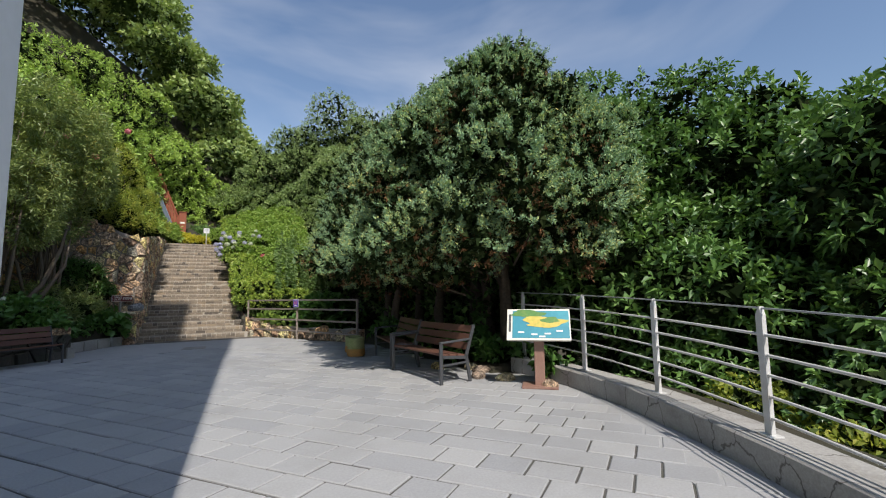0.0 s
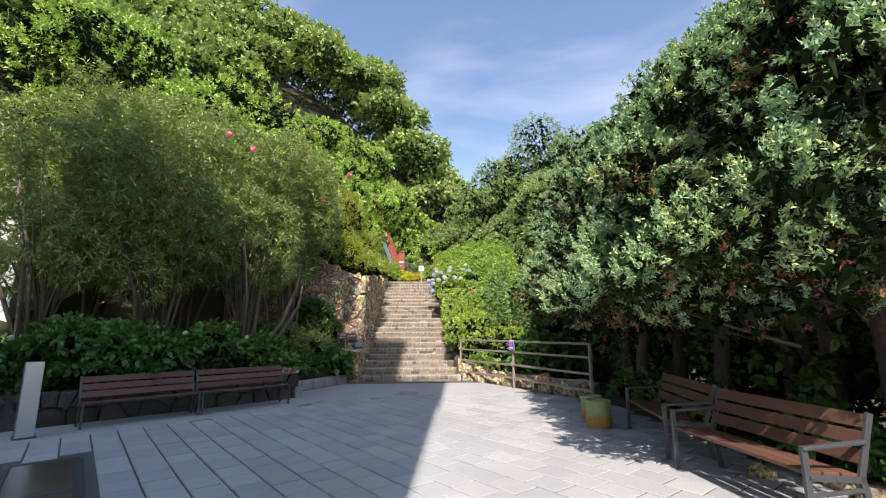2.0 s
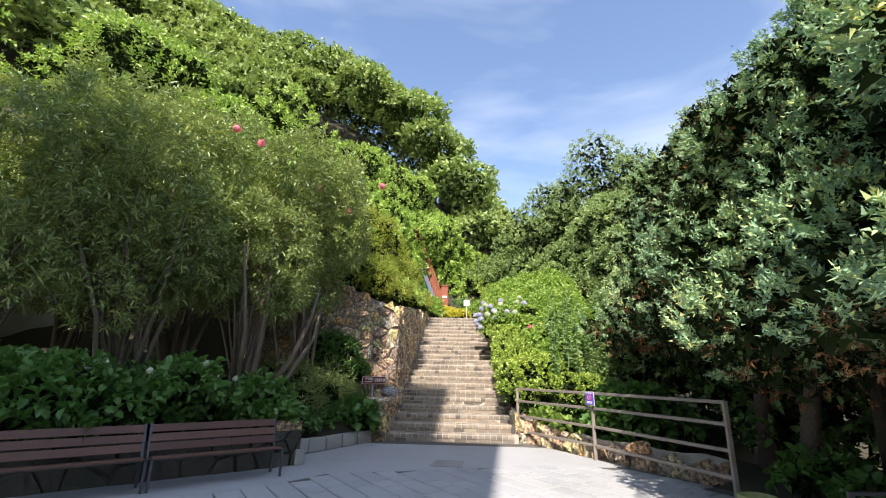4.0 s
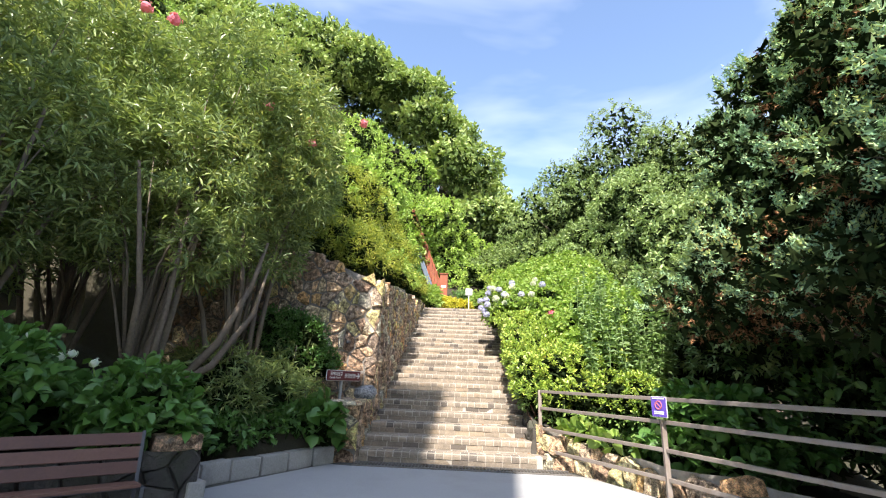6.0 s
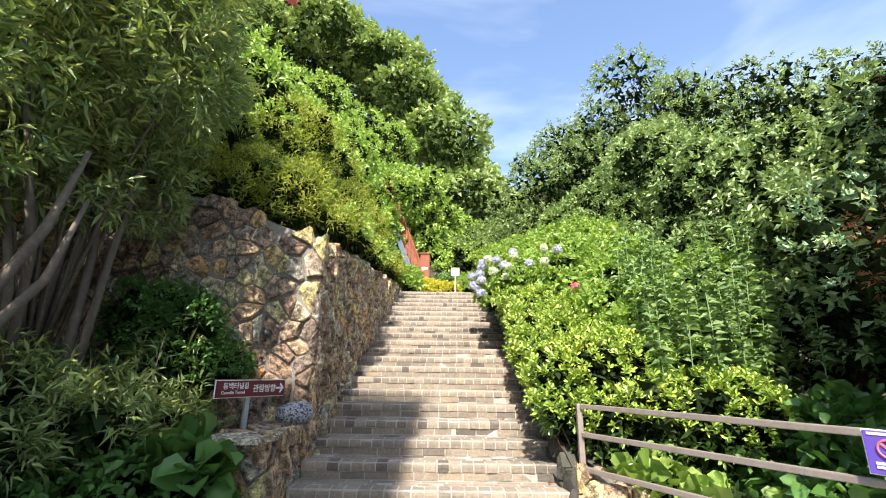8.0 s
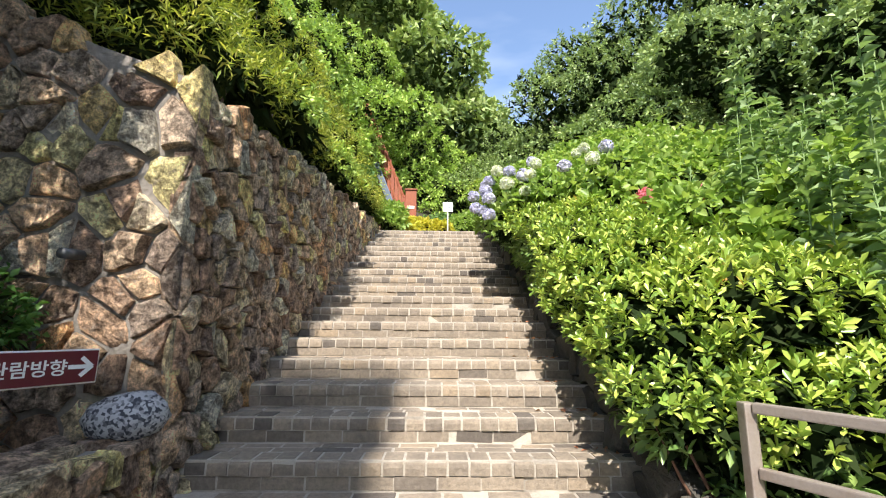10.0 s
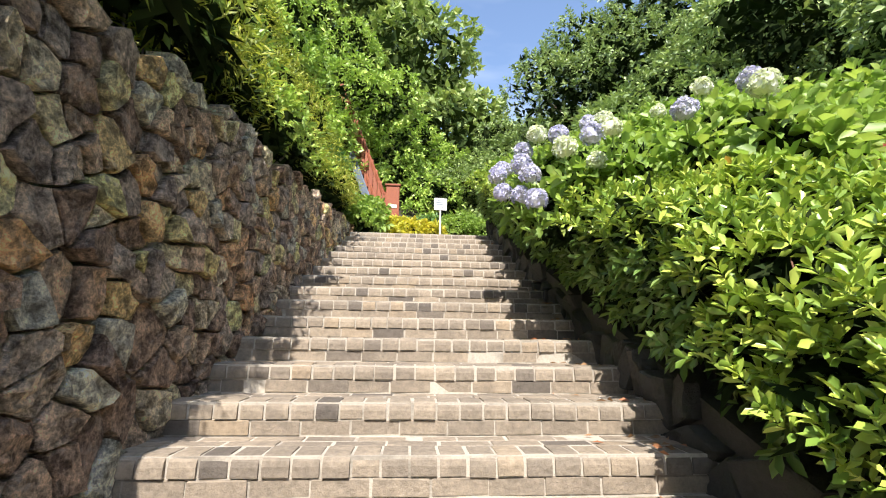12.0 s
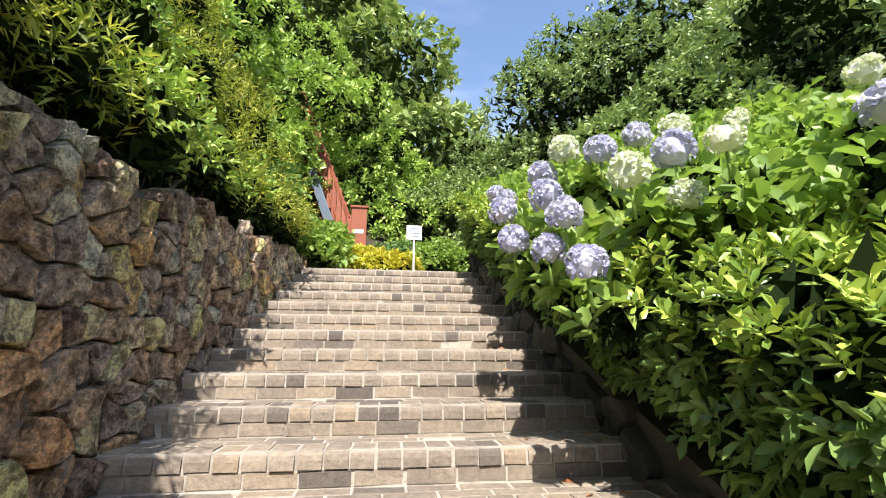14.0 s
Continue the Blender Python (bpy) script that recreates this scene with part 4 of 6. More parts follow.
tree("oleander", "oleander leaning over the stone wall", (-4.4, 1.9, 3.4), np.array(lob), 1500, 10, 0.24, 0.15, 0.026, L_OLEANDER, 0.04, M_PALEBARK, -0.85, "oleanders on the bank", "shrub", limbs=8, fork=0, inner=0, lift=0.1)


def flower_head(name, label, at, radius, mat, florets=70, group=""):
    t = thing(name, label, "flower", at, 0, group)
    d = unit(rng.normal(size=(florets, 3)))
    d = d[d[:, 2] > -0.6]
    base = np.repeat(d * radius * rng.uniform(0.86, 1.0, (len(d), 1)), 4, 0)
    out = np.repeat(d, 4, 0)
    side = unit(np.cross(out, rng.normal(size=out.shape)))
    part("petals", leaf_mesh("petals", base, side + out * 0.35, radius * 0.34, radius * 0.3, mat, fold=0.1, droop=0.0), mat, t)
    part("core", lump_mesh(radius * 0.86, mat), mat, t)
    stem([(0, 0, -radius * 0.8), (0.02, 0.02, -radius * 2.4)], [0.006, 0.008], L_HYDRANGEA, t, "stalk")
    return t


for (x, y, z) in ((-3.6, -2.9, 5.5), (-4.3, -2.6, 6.0), (-2.4, -0.9, 4.9), (-1.9, 0.4, 6.1), (-2.9, -1.5, 5.2)):
    flower_head("oleander_flower", "small bright pink oleander blossom", (x, y, z), 0.09, P_PINK, 16, "oleander blossoms")

# ---- low planting on the bank ----
def bed_lobes(count, span, back0, back1, z0, z1, r):
    out = []
    for i in range(count):
        x, y = along_bench(rng.uniform(*span), rng.uniform(back0, back1))
        out.append((x, y, rng.uniform(z0, z1), r * 1.2, r * 1.2, r))
    return out


heap("bedding_hydrangea", "dark green leafy hydrangea bed with small white flower heads", bed_lobes(60, (-5.8, 0.5), 0.9, 2.3, 0.55, 1.25, 0.38), 3600, 7, 0.15, 0.13, 0.075, L_DARKBED, shape="oval")
for i in range(26):
    x, y = along_bench(rng.uniform(-5.4, 0.1), rng.uniform(0.9, 1.9))
    flower_head("bedding_flower", "small flat white flower head above dark leaves", (x, y, rng.uniform(1.25, 1.5)), 0.05, P_WHITE, 14, "white bedding flowers")
near_bed = []
for i in range(40):
    y = rng.uniform(-2.5, 0.3)
    near_bed.append((-1.95 - 0.62 * max(0.0, -0.2 - y) - rng.uniform(0.05, 1.3), y, 0.38 + rng.uniform(0, 0.22), 0.32, 0.32, 0.26))
heap("bedding_plants", "low green bedding plants with scattered yellow flowers", near_bed, 2000, 7, 0.12, 0.09, 0.05, L_DARKBED, shape="oval")
for i in range(12):
    y = rng.uniform(-2.6, -0.9)
    flower_head("yellow_flower", "small yellow daisy-like flower in the bed", (-2.15 - 0.62 * max(0.0, -0.2 - y) + rng.uniform(-.25, 0.1), y, rng.uniform(0.42, 0.75)), 0.035, P_YELLOW, 10, "yellow bedding flowers")
heap("big_leaf_plant", "clump of large round glossy leaves beside the steps", [(-1.95, -0.35, 0.55, 0.3, 0.3, 0.32), (-2.15, -0.05, 0.5, 0.32, 0.3, 0.3), (-1.85, -0.15, 0.3, 0.2, 0.2, 0.2)], 70, 3, 0.15, 0.22, 0.2, L_DARKBED, shape="oval", inner=0.5)
heap("wall_shrub", "dark small-leaved shrub growing against the stone wall", [(-2.72 + rng.uniform(-.6, .45), 0.66 + rng.uniform(-.2, .1), 1.35 + rng.uniform(0, 0.85), 0.32, 0.22, 0.3) for i in range(16)], 1300, 8, 0.1, 0.06, 0.03, L_DARKBED, inner=0.55)
heap("shade_stems", "thicket of thin stems and narrow leaves in deep shade", [(-3.4 + rng.uniform(-.9, .9), -0.3 + rng.uniform(-.7, .7), 0.7 + rng.uniform(0, 0.6), 0.4, 0.4, 0.4) for i in range(14)], 900, 8, 0.2, 0.14, 0.024, L_OLEANDER, inner=0.6)

thicket = thing("stem_thicket", "thicket of thin bare pale stems before the stone wall", "shrub", (-2.75, 0.2, 0.3))
for i in range(46):
    a, b2 = Vector((rng.uniform(-.9, .7), rng.uniform(-.55, .4), -0.1)), Vector((rng.uniform(-.25, .25), rng.uniform(-.12, .2), rng.uniform(0.7, 1.5)))
    stem([a, a + b2 * 0.5 + Vector((rng.uniform(-.06, .06), rng.uniform(-.06, .06), 0)), a + b2], [0.009, 0.007, 0.003], M_PALEBARK, thicket, "stem", 5)
forked = thing("oleander", "old forked oleander stem leaning over the bed, mostly bare", "shrub", (-4.15, -1.75, 0.45), 0, "oleanders on the bank")
stem([(0, 0, -0.2), (0.42, 0.22, 0.42), (0.62, 0.32, 0.62)], [0.085, 0.075, 0.065], M_PALEBARK, forked, "trunk", 9)
stem([(0.6, 0.31, 0.6), (0.95, 0.5, 1.15), (1.2, 0.7, 2.0), (1.3, 0.8, 2.7)], [0.062, 0.05, 0.04, 0.02], M_PALEBARK, forked, "limb", 8)
stem([(0.5, 0.26, 0.5), (0.95, 0.45, 0.85), (1.3, 0.7, 1.6), (1.35, 0.85, 2.3)], [0.058, 0.05, 0.034, 0.014], M_PALEBARK, forked, "limb", 8)
stem([(0.1, 0.05, 0.1), (0.05, 0.2, 1.0), (-0.2, 0.3, 2.2)], [0.06, 0.045, 0.025], M_PALEBARK, forked, "limb", 8)

# ---- planting above the wall ----
fern, bushy = [], []
for y in np.arange(1.5, 11.8, 0.3):
    tall = 0.5 + 0.55 * ss(1.5, 3.5, y) * ss(11.5, 8.5, y)
    for k in range(4):
        h = 0.2 + tall * (0.2 + 0.8 * k) * rng.uniform(0.5, 1.3)
        r = rng.uniform(0.22, 0.42)
        (fern if rng.uniform() < 0.78 else bushy).append((-1.56 - 0.42 * k + rng.uniform(-.2, .2), y + rng.uniform(-.2, .2), wall_top(y) + h, r, r, r * 1.05))
for x in np.arange(-1.9, -4.7, -0.3):
    for k in range(2):
        fern.append((x + rng.uniform(-.15, .15), 1.45 + 0.4 * k + rng.uniform(-.1, .1), 3.0 + 0.27 * (-1.4 - x) + 0.35 + 0.45 * k, 0.34, 0.34, 0.36))
def bank_shrubs(name, label, lobes, count, leaves, twig, length, width, mat, lift):
    """Shrubs in a row along the wall top, each with its own stems."""
    for y0 in np.arange(1.2, 12.2, 1.55):
        own = [L for L in lobes if y0 <= L[1] < y0 + 1.55]
        if len(own) < 3:
            continue
        o = heap(name, label, own, int(count * len(own) / len(lobes)), leaves, twig, length, width, mat, inner=0.6, lift=lift, group="shrubs above the wall")
        for L in own[::2]:
            e = Vector(L[:3])
            s = Vector((e.x - 0.15, y0 + 0.75 + 0.4 * (e.y - y0 - 0.75), wall_top(e.y) - 0.1))
            stem([s, s.lerp(e, 0.55) + Vector((0.06, 0.03, 0.05)), e + Vector((0.03, 0, 0.12))], [0.016, 0.011, 0.004], M_PALEBARK, o, "stem", 5)


bank_shrubs("feathery_shrub", "feathery yellow-green shrub spilling over the wall top", fern, 6600, 12, 0.26, 0.1, 0.017, L_FERN, 0.5)
bank_shrubs("leafy_bank_shrub", "leafy green shrub growing above the wall", bushy, 1500, 9, 0.15, 0.08, 0.036, L_BRIGHT, 0.2)
heap("leafy_shrub", "dark leafy shrubs on the bank behind the wall", [(-1.75 + rng.uniform(-.5, .1), rng.uniform(8.3, 11.5), 4.55 + rng.uniform(-.2, .5), 0.4, 0.4, 0.36) for i in range(14)], 900, 7, 0.15, 0.12, 0.07, L_BROAD, shape="oval", group="shrubs above the wall")
heap("yellow_shrub", "low golden-yellow shrub at the head of the steps", [(-0.75 + 0.33 * i, 9.75 + rng.uniform(-.15, .3), 3.98 + 0.12 * (i == 1), 0.36, 0.34, 0.27) for i in range(4)], 620, 7, 0.12, 0.085, 0.05, L_YELLOW)
heap("green_shrub", "light green shrub beside the golden one", [(-1.05, 9.5, 4.2, 0.42, 0.45, 0.4), (-1.1, 10.2, 4.45, 0.4, 0.4, 0.4), (-1.0, 9.0, 4.0, 0.3, 0.3, 0.3)], 380, 7, 0.14, 0.11, 0.06, L_HYDRANGEA, shape="oval")

heap("landing_shrub", "shady green shrubs beyond the head of the steps", [(0.55 + 0.3 * i + rng.uniform(-.1, .1), 11.2 + rng.uniform(-.3, .5), 4.15 + 0.16 * (i % 3) + 0.3 * (i > 5), 0.42, 0.42, 0.42) for i in range(9)], 900, 8, 0.13, 0.1, 0.05, L_HYDRANGEA, inner=0.5, grow=whorls)
heap("landing_shrub", "dark green shrubs in shade beyond the head of the steps", [(-0.5 + 0.32 * i + rng.uniform(-.1, .1), 12.8 + rng.uniform(-.3, .3), 4.4 + 0.25 * (i % 2), 0.5, 0.45, 0.5) for i in range(9)], 900, 8, 0.14, 0.11, 0.055, L_BROAD, inner=0.7, grow=whorls)
M_REDSTEM = surface("reddish_stem", (0.14, 0.07, 0.045), (0.2, 0.10, 0.06), 0.8, 40, 4.0, (0.08, 0.06, 0.04), 0.5, 0.4)

# ---- hedge and hydrangeas beside the steps ----
hed, old = [], []
for y in np.arange(0.8, 8.9, 0.26):
    z = stair_side(y) + RISER * 0.5
    lift_ = 0.12 * ss(1.0, 3.0, y)
    old.append((1.52 + rng.uniform(-.05, .05), y, z + 0.58 + lift_, 0.30, 0.3, 0.34))
    if y < 2.5:
        hed.append((1.48 + rng.uniform(-.06, .06), y, z + 0.70 + lift_, 0.40, 0.32, 0.30))
    else:
        old.append((1.50 + rng.uniform(-.05, .05), y + .1, z + 0.84 + lift_, 0.36, 0.3, 0.26))
    hed.append((1.46 + rng.uniform(-.08, .06), y + .13, z + 1.04 + lift_, 0.40, 0.32, 0.24))
    hed.append((1.85 + rng.uniform(-.08, .06), y, z + 1.08 + lift_, 0.42, 0.32, 0.32))
    hed.append((2.3 + rng.uniform(-.06, .06), y, z + 1.1 + lift_, 0.42, 0.34, 0.32))
    if y < 2.0:
        for x in (1.8, 2.2, 2.65, 3.05):
            hed.append((x + rng.uniform(-.1, .1), y - 0.2 - 0.5 * (x - 1.8), z + 0.6 + rng.uniform(-.1, .1), 0.36, 0.32, 0.32))
            old.append((x + rng.uniform(-.1, .1), y - 0.1 - 0.5 * (x - 1.8), z + 0.28, 0.32, 0.3, 0.28))
hedge = heap("hedge", "clipped yellow-green evergreen hedge with reddish new tips", hed, 10500, 9, 0.05, 0.064, 0.027, L_HEDGE, "hedge", shape="paddle", low=-0.4, lift=1.1, droop=0.0, inner=0.7, grow=whorls)
crown("lower_foliage", np.array(old, float), 2900, 7, 0.06, 0.088, 0.036, L_OLDLEAF, hedge, -0.8, "paddle", inner=0.72, grow=whorls, label="older dark glossy leaves low in the hedge")
for i in range(70):
    L = hed[rng.integers(len(hed))]
    e = Vector((L[0] - rng.uniform(0.0, 0.28), L[1] + rng.uniform(-.2, .2), L[2] + rng.uniform(-.12, .15)))
    s = Vector((max(1.62, L[0] + 0.05), L[1] + rng.uniform(-.12, .12), L[2] - rng.uniform(0.6, 0.85)))
    stem([s, s.lerp(e, 0.55) + Vector((rng.uniform(-.08, .03), 0, 0.03)), e], [0.012, 0.008, 0.003], M_REDSTEM, hedge, "branch", 5)
hyd = []
for y in np.arange(1.6, 9.6, 0.5):
    for k, x in enumerate((2.45, 3.05, 3.65)):
        hyd.append((x + rng.uniform(-.15, .15), y + rng.uniform(-.15, .15), stair_side(y) + 1.25 + 0.28 * k + rng.uniform(-.1, .15) + 0.2 * ss(3, 6, y), 0.5, 0.45, 0.42))
for y in np.arange(2.9, 9.2, 0.45):
    hyd.append((2.15 + rng.uniform(-.1, .1), y, stair_side(y) + 1.42 + rng.uniform(-.1, .1), 0.42, 0.36, 0.34))
    if y > 6.2:
        hyd.append((1.6 + rng.uniform(-.1, .1), y, stair_side(y) + 1.2 + rng.uniform(-.1, .1), 0.36, 0.34, 0.32))
BLUE = ((0.67, 4.50, 3.31), (0.69, 4.37, 3.10), (0.88, 4.39, 3.50), (0.80, 4.15, 3.28), (0.82, 3.98, 3.13), (0.76, 4.05, 2.98), (0.79, 3.72, 2.84), (1.13, 4.18, 3.57), (1.23, 3.73, 3.36), (1.58, 3.17, 3.27), (2.09, 3.22, 3.54), (1.5, 4.4, 3.8), (0.9, 5.2, 3.65), (1.0, 5.9, 3.95))
PALE = ((0.98, 4.30, 3.62), (1.02, 3.74, 3.25), (1.26, 3.48, 3.29), (1.24, 3.70, 3.14), (1.91, 3.45, 3.61), (1.45, 4.0, 3.62), (1.75, 2.75, 3.2), (2.1, 4.3, 3.9))
for x, y, z in BLUE + PALE:
    hyd.append((x + 0.24, y + 0.2, z - 0.18, 0.17, 0.17, 0.14))
heap("hydrangea", "hydrangea bushes with broad light green leaves", hyd, 5600, 6, 0.12, 0.116, 0.062, L_HYDRANGEA, shape="oval", low=-0.4, inner=0.62, grow=whorls, droop=0.2)
for p in BLUE:
    flower_head("hydrangea_flower", "round pale violet-blue hydrangea flower head", p, rng.uniform(0.07, 0.085), P_BLUE, 90, "hydrangea heads")
for p in PALE:
    flower_head("hydrangea_flower", "round cream-white hydrangea flower head", p, rng.uniform(0.065, 0.085), P_WHITE, 90, "hydrangea heads")
for p in ((2.15, 2.5, 2.72), (2.75, 2.55, 2.78), (2.3, 3.4, 2.85), (3.2, 2.4, 2.6)):
    flower_head("hydrangea_flower", "flat dusky pink hydrangea flower head", p, 0.085, P_PINK, 60, "hydrangea heads")
for i in range(52):
    x, y = rng.uniform(2.35, 4.1), rng.uniform(0.3, 2.4)
    z = ground_height(x, y)
    h = rng.uniform(1.7, 2.75)
    w = thing("mugwort_stalk", "tall upright grey-green weed stalk above the hydrangeas", "weed", (x, y, z), rng.uniform(0, 360), "tall weeds")
    lean = Vector((rng.uniform(-.15, .15), rng.uniform(-.15, .15), h))
    stem([(0, 0, -0.1), lean * 0.5, lean], [0.009, 0.007, 0.003], L_WEED, w, "stalk", 5)
    n = 130
    tt = rng.uniform(0.25, 1.0, (n, 1))
    base = tt * np.array(lean)[None]
    way = rng.normal(size=(n, 3)) * np.array([1, 1, 0.25]) + np.array([0, 0, 0.35])
    part("leaves", leaf_mesh("leaves", base, way, 0.17 * (1.25 - tt[:, 0] * 0.7), 0.05, L_WEED, droop=0.25), L_WEED, w)
heap("pokeweed", "broad dark green leaves in the shade behind the fence", [(2.6 + rng.uniform(0, 2.0), -0.6 + rng.uniform(-.9, 1.4), 0.5 + rng.uniform(-.3, 0.45), 0.4, 0.4, 0.32) for i in range(22)], 900, 6, 0.2, 0.16, 0.1, L_DARKBED, shape="oval")
heap("butterbur", "pale round leaves beside the fence", [(2.1, 0.15, 0.5, 0.28, 0.24, 0.14), (2.45, -0.35, 0.45, 0.24, 0.24, 0.13)], 36, 3, 0.1, 0.2, 0.18, L_HYDRANGEA, shape="oval", inner=0.5)
heap("undergrowth", "dark shaded undergrowth behind the junipers", [(5.3 + rng.uniform(0, 1.8), rng.uniform(-10.5, 0.5), 0.3 + rng.uniform(0, 1.9), 0.65, 0.65, 0.6) for i in range(60)], 2200, 6, 0.2, 0.15, 0.08, L_BROAD, shape="oval", inner=0.85)
heap("undergrowth", "deep shaded thicket behind the juniper trunks", [(6.4 + rng.uniform(0, 1.2), rng.uniform(-10.0, 1.5), 0.5 + rng.uniform(0, 1.6), 0.8, 0.8, 0.8) for i in range(40)], 1100, 6, 0.2, 0.16, 0.08, L_BROAD, shape="oval", inner=0.85)
heap("undergrowth", "low leafy plants round the juniper trunks", [(3.9 + rng.uniform(0, 0.8), rng.uniform(-10.3, -4.5), 0.15 + rng.uniform(0, 0.25), 0.25, 0.25, 0.2) for i in range(26)], 520, 5, 0.12, 0.12, 0.07, L_DARKBED, shape="oval", inner=0.6)
heap("slope_shrubs", "shrubs with dry yellowed leaves on the slope below the railing", [(max(rail_x(y) + 1.0, 4.9) + rng.uniform(0, 1.8), y, -0.75 + rng.uniform(-.5, 0.9), 0.55, 0.55, 0.5) for y in rng.uniform(-16.5, -9.7, 60)], 3300, 7, 0.16, 0.11, 0.05, L_BROAD, inner=0.75)
heap("slope_shrubs", "sunlit yellow-green scrub below the railing", [(max(rail_x(y) + 0.75, 4.4) + rng.uniform(0, .9), y, -0.4 + rng.uniform(-.4, 0.35), 0.4, 0.4, 0.36) for y in rng.uniform(-16.8, -12.2, 26)], 1500, 7, 0.14, 0.09, 0.04, L_FERN, inner=0.7)


# ---- trees ----
def wood_tree(x, y, r, low, high, mat, count, length, name, label, group, n=30, size=0.38, inner_mat=None):
    z = ground_height(x, y)
    lobes = sub_lobes((0, 0, (low + high) / 2 - z), (r, r, (high - low) / 2 * 0.86), n, r * size, -0.9)
    core = sub_lobes((0, 0, (low + high) / 2 - z), (r * 0.5, r * 0.5, (high - low) * 0.3), 8, r * 0.5, -1)
    tree(name, label, (x, y, z), np.vstack([lobes, core]), count, 8, length * 1.1, length, length * 0.46, mat, 0.04 * r + 0.06, M_BARK, -0.5, group, limbs=6, inner=0.8, lift=0.4, grow=whorls)


for (x, y, r, lo, hi) in ((8.4, -6.6, 2.3, 0.2, 7.2), (8.9, -9.4, 2.2, -0.8, 6.0), (8.4, -11.6, 1.9, -1.2, 5.0), (7.4, -13.6, 1.7, -1.6, 3.7), (9.9, -13.3, 2.1, -1.8, 3.9), (6.7, -10.9, 1.5, -1.2, 3.0), (6.6, -8.9, 1.4, -0.6, 4.0), (6.3, -15.9, 1.6, -2.2, 2.4), (9.2, -16.5, 2.3, -2.5, 3.9), (11.8, -10.4, 2.6, -1.5, 5.6), (11.5, -6.0, 2.8, -1, 8.0), (8.2, -2.8, 2.5, 0.2, 7.4)):
    wood_tree(x, y, r, lo, hi, L_BROAD, 1900 if x < 9 else 1200, 0.145, "broadleaf_tree", "glossy broad-leaved evergreen tree beyond the railing", "trees beyond the railing")
for (x, y, r, lo, hi) in ((5.4, 12.4, 2.5, 4.5, 12.2), (8.3, 11.6, 3.0, 4.0, 13.8), (11.7, 11.2, 3.2, 3.5, 14.3), (6.9, 8.2, 2.4, 3.0, 9.4), (9.6, 6.8, 2.8, 2.5, 10.0), (6.3, 4.4, 1.9, 1.6, 6.6), (5.4, 1.6, 1.5, 0.8, 4.2), (7.4, 1.0, 2.0, 0.6, 6.6), (4.9, 8.6, 1.6, 3.8, 6.8), (4.4, 15.2, 2.2, 4.5, 10.0), (1.8, 15.6, 1.7, 4.0, 8.4), (3.1, 12.0, 1.1, 3.9, 6.3)):
    wood_tree(x, y, r, lo, hi, L_OLIVE, 2900 if y > 8 and x < 9 else 1700, 0.125, "slope_tree", "sunlit grey-green broad-leaved tree above the steps", "trees above the steps")
for (x, y, r, lo, hi) in ((0.0, 15.4, 1.8, 3.8, 9.2), (-2.0, 14.6, 2.0, 4.2, 10.8), (-3.6, 12.0, 1.9, 5.0, 11.0), (-4.4, 8.8, 1.9, 4.5, 9.8), (-5.4, 5.8, 2.2, 4.3, 9.6), (-7.4, 2.8, 2.5, 3.5, 10.2), (-10.8, 3.4, 2.8, 3.5, 10.4), (-13.2, -3.6, 3.0, 3, 10.2), (-6.4, 12.4, 2.6, 6, 14.6), (-9.2, 8.2, 3.0, 6, 14.4), (-12.5, 4.2, 3.0, 6, 14.4), (-2.2, 18.6, 2.1, 6, 13.2), (-4.6, 17.0, 2.5, 7, 16.2)):
    wood_tree(x, y, r, lo, hi, L_BRIGHT, 2000, 0.16, "bright_tree", "bright green broad-leaved tree on the lower hillside", "trees on the lower hillside")

# ---- far woods on the hill ----
far = []
for gy in np.arange(-4, 34, 1.9):
    for gx in np.arange(-46, 24, 2.1):
        x, y = gx + rng.uniform(-.9, .9), gy + rng.uniform(-.9, .9)
        if y < 17.5 and x > -9.5 - (17.5 - y) * 0.4 or (x > 2 and y < 20):
            continue
        z = canopy(x, y) + rng.uniform(-1.1, 0.5)
        s = rng.uniform(1.3, 2.1)
        z = max(z, ground_height(x, y) + 2.5)
        far.append((x, y, z - s * 0.68, s * 1.3, s * 1.3, s * 0.68))
heap("hill_woods", "dense dark green woods covering the high hill", far, 50000, 7, 0.4, 0.3, 0.23, L_HILL, "woods", "stuff", shape="needle", low=-0.35, inner=0.85, inner_mat=L_HILL_SHADE)

# ---- signs ----
def lettering(body, size, mat, parent, m, name="lettering"):
    cu = bpy.data.curves.new(name, "FONT")
    cu.body, cu.size, cu.extrude, cu.align_x = body, size, 0.001, "LEFT"
    cu.offset = size * 0.012
    tmp = bpy.data.objects.new(name, cu)
    scene.collection.objects.link(tmp)
    me = bpy.data.meshes.new_from_object(tmp.evaluated_get(bpy.context.evaluated_depsgraph_get()))
    bpy.data.objects.remove(tmp)
    me.materials.clear()
    me.materials.append(mat)
    o = part(name, me, mat, parent)
    o.matrix_basis = m
    return o


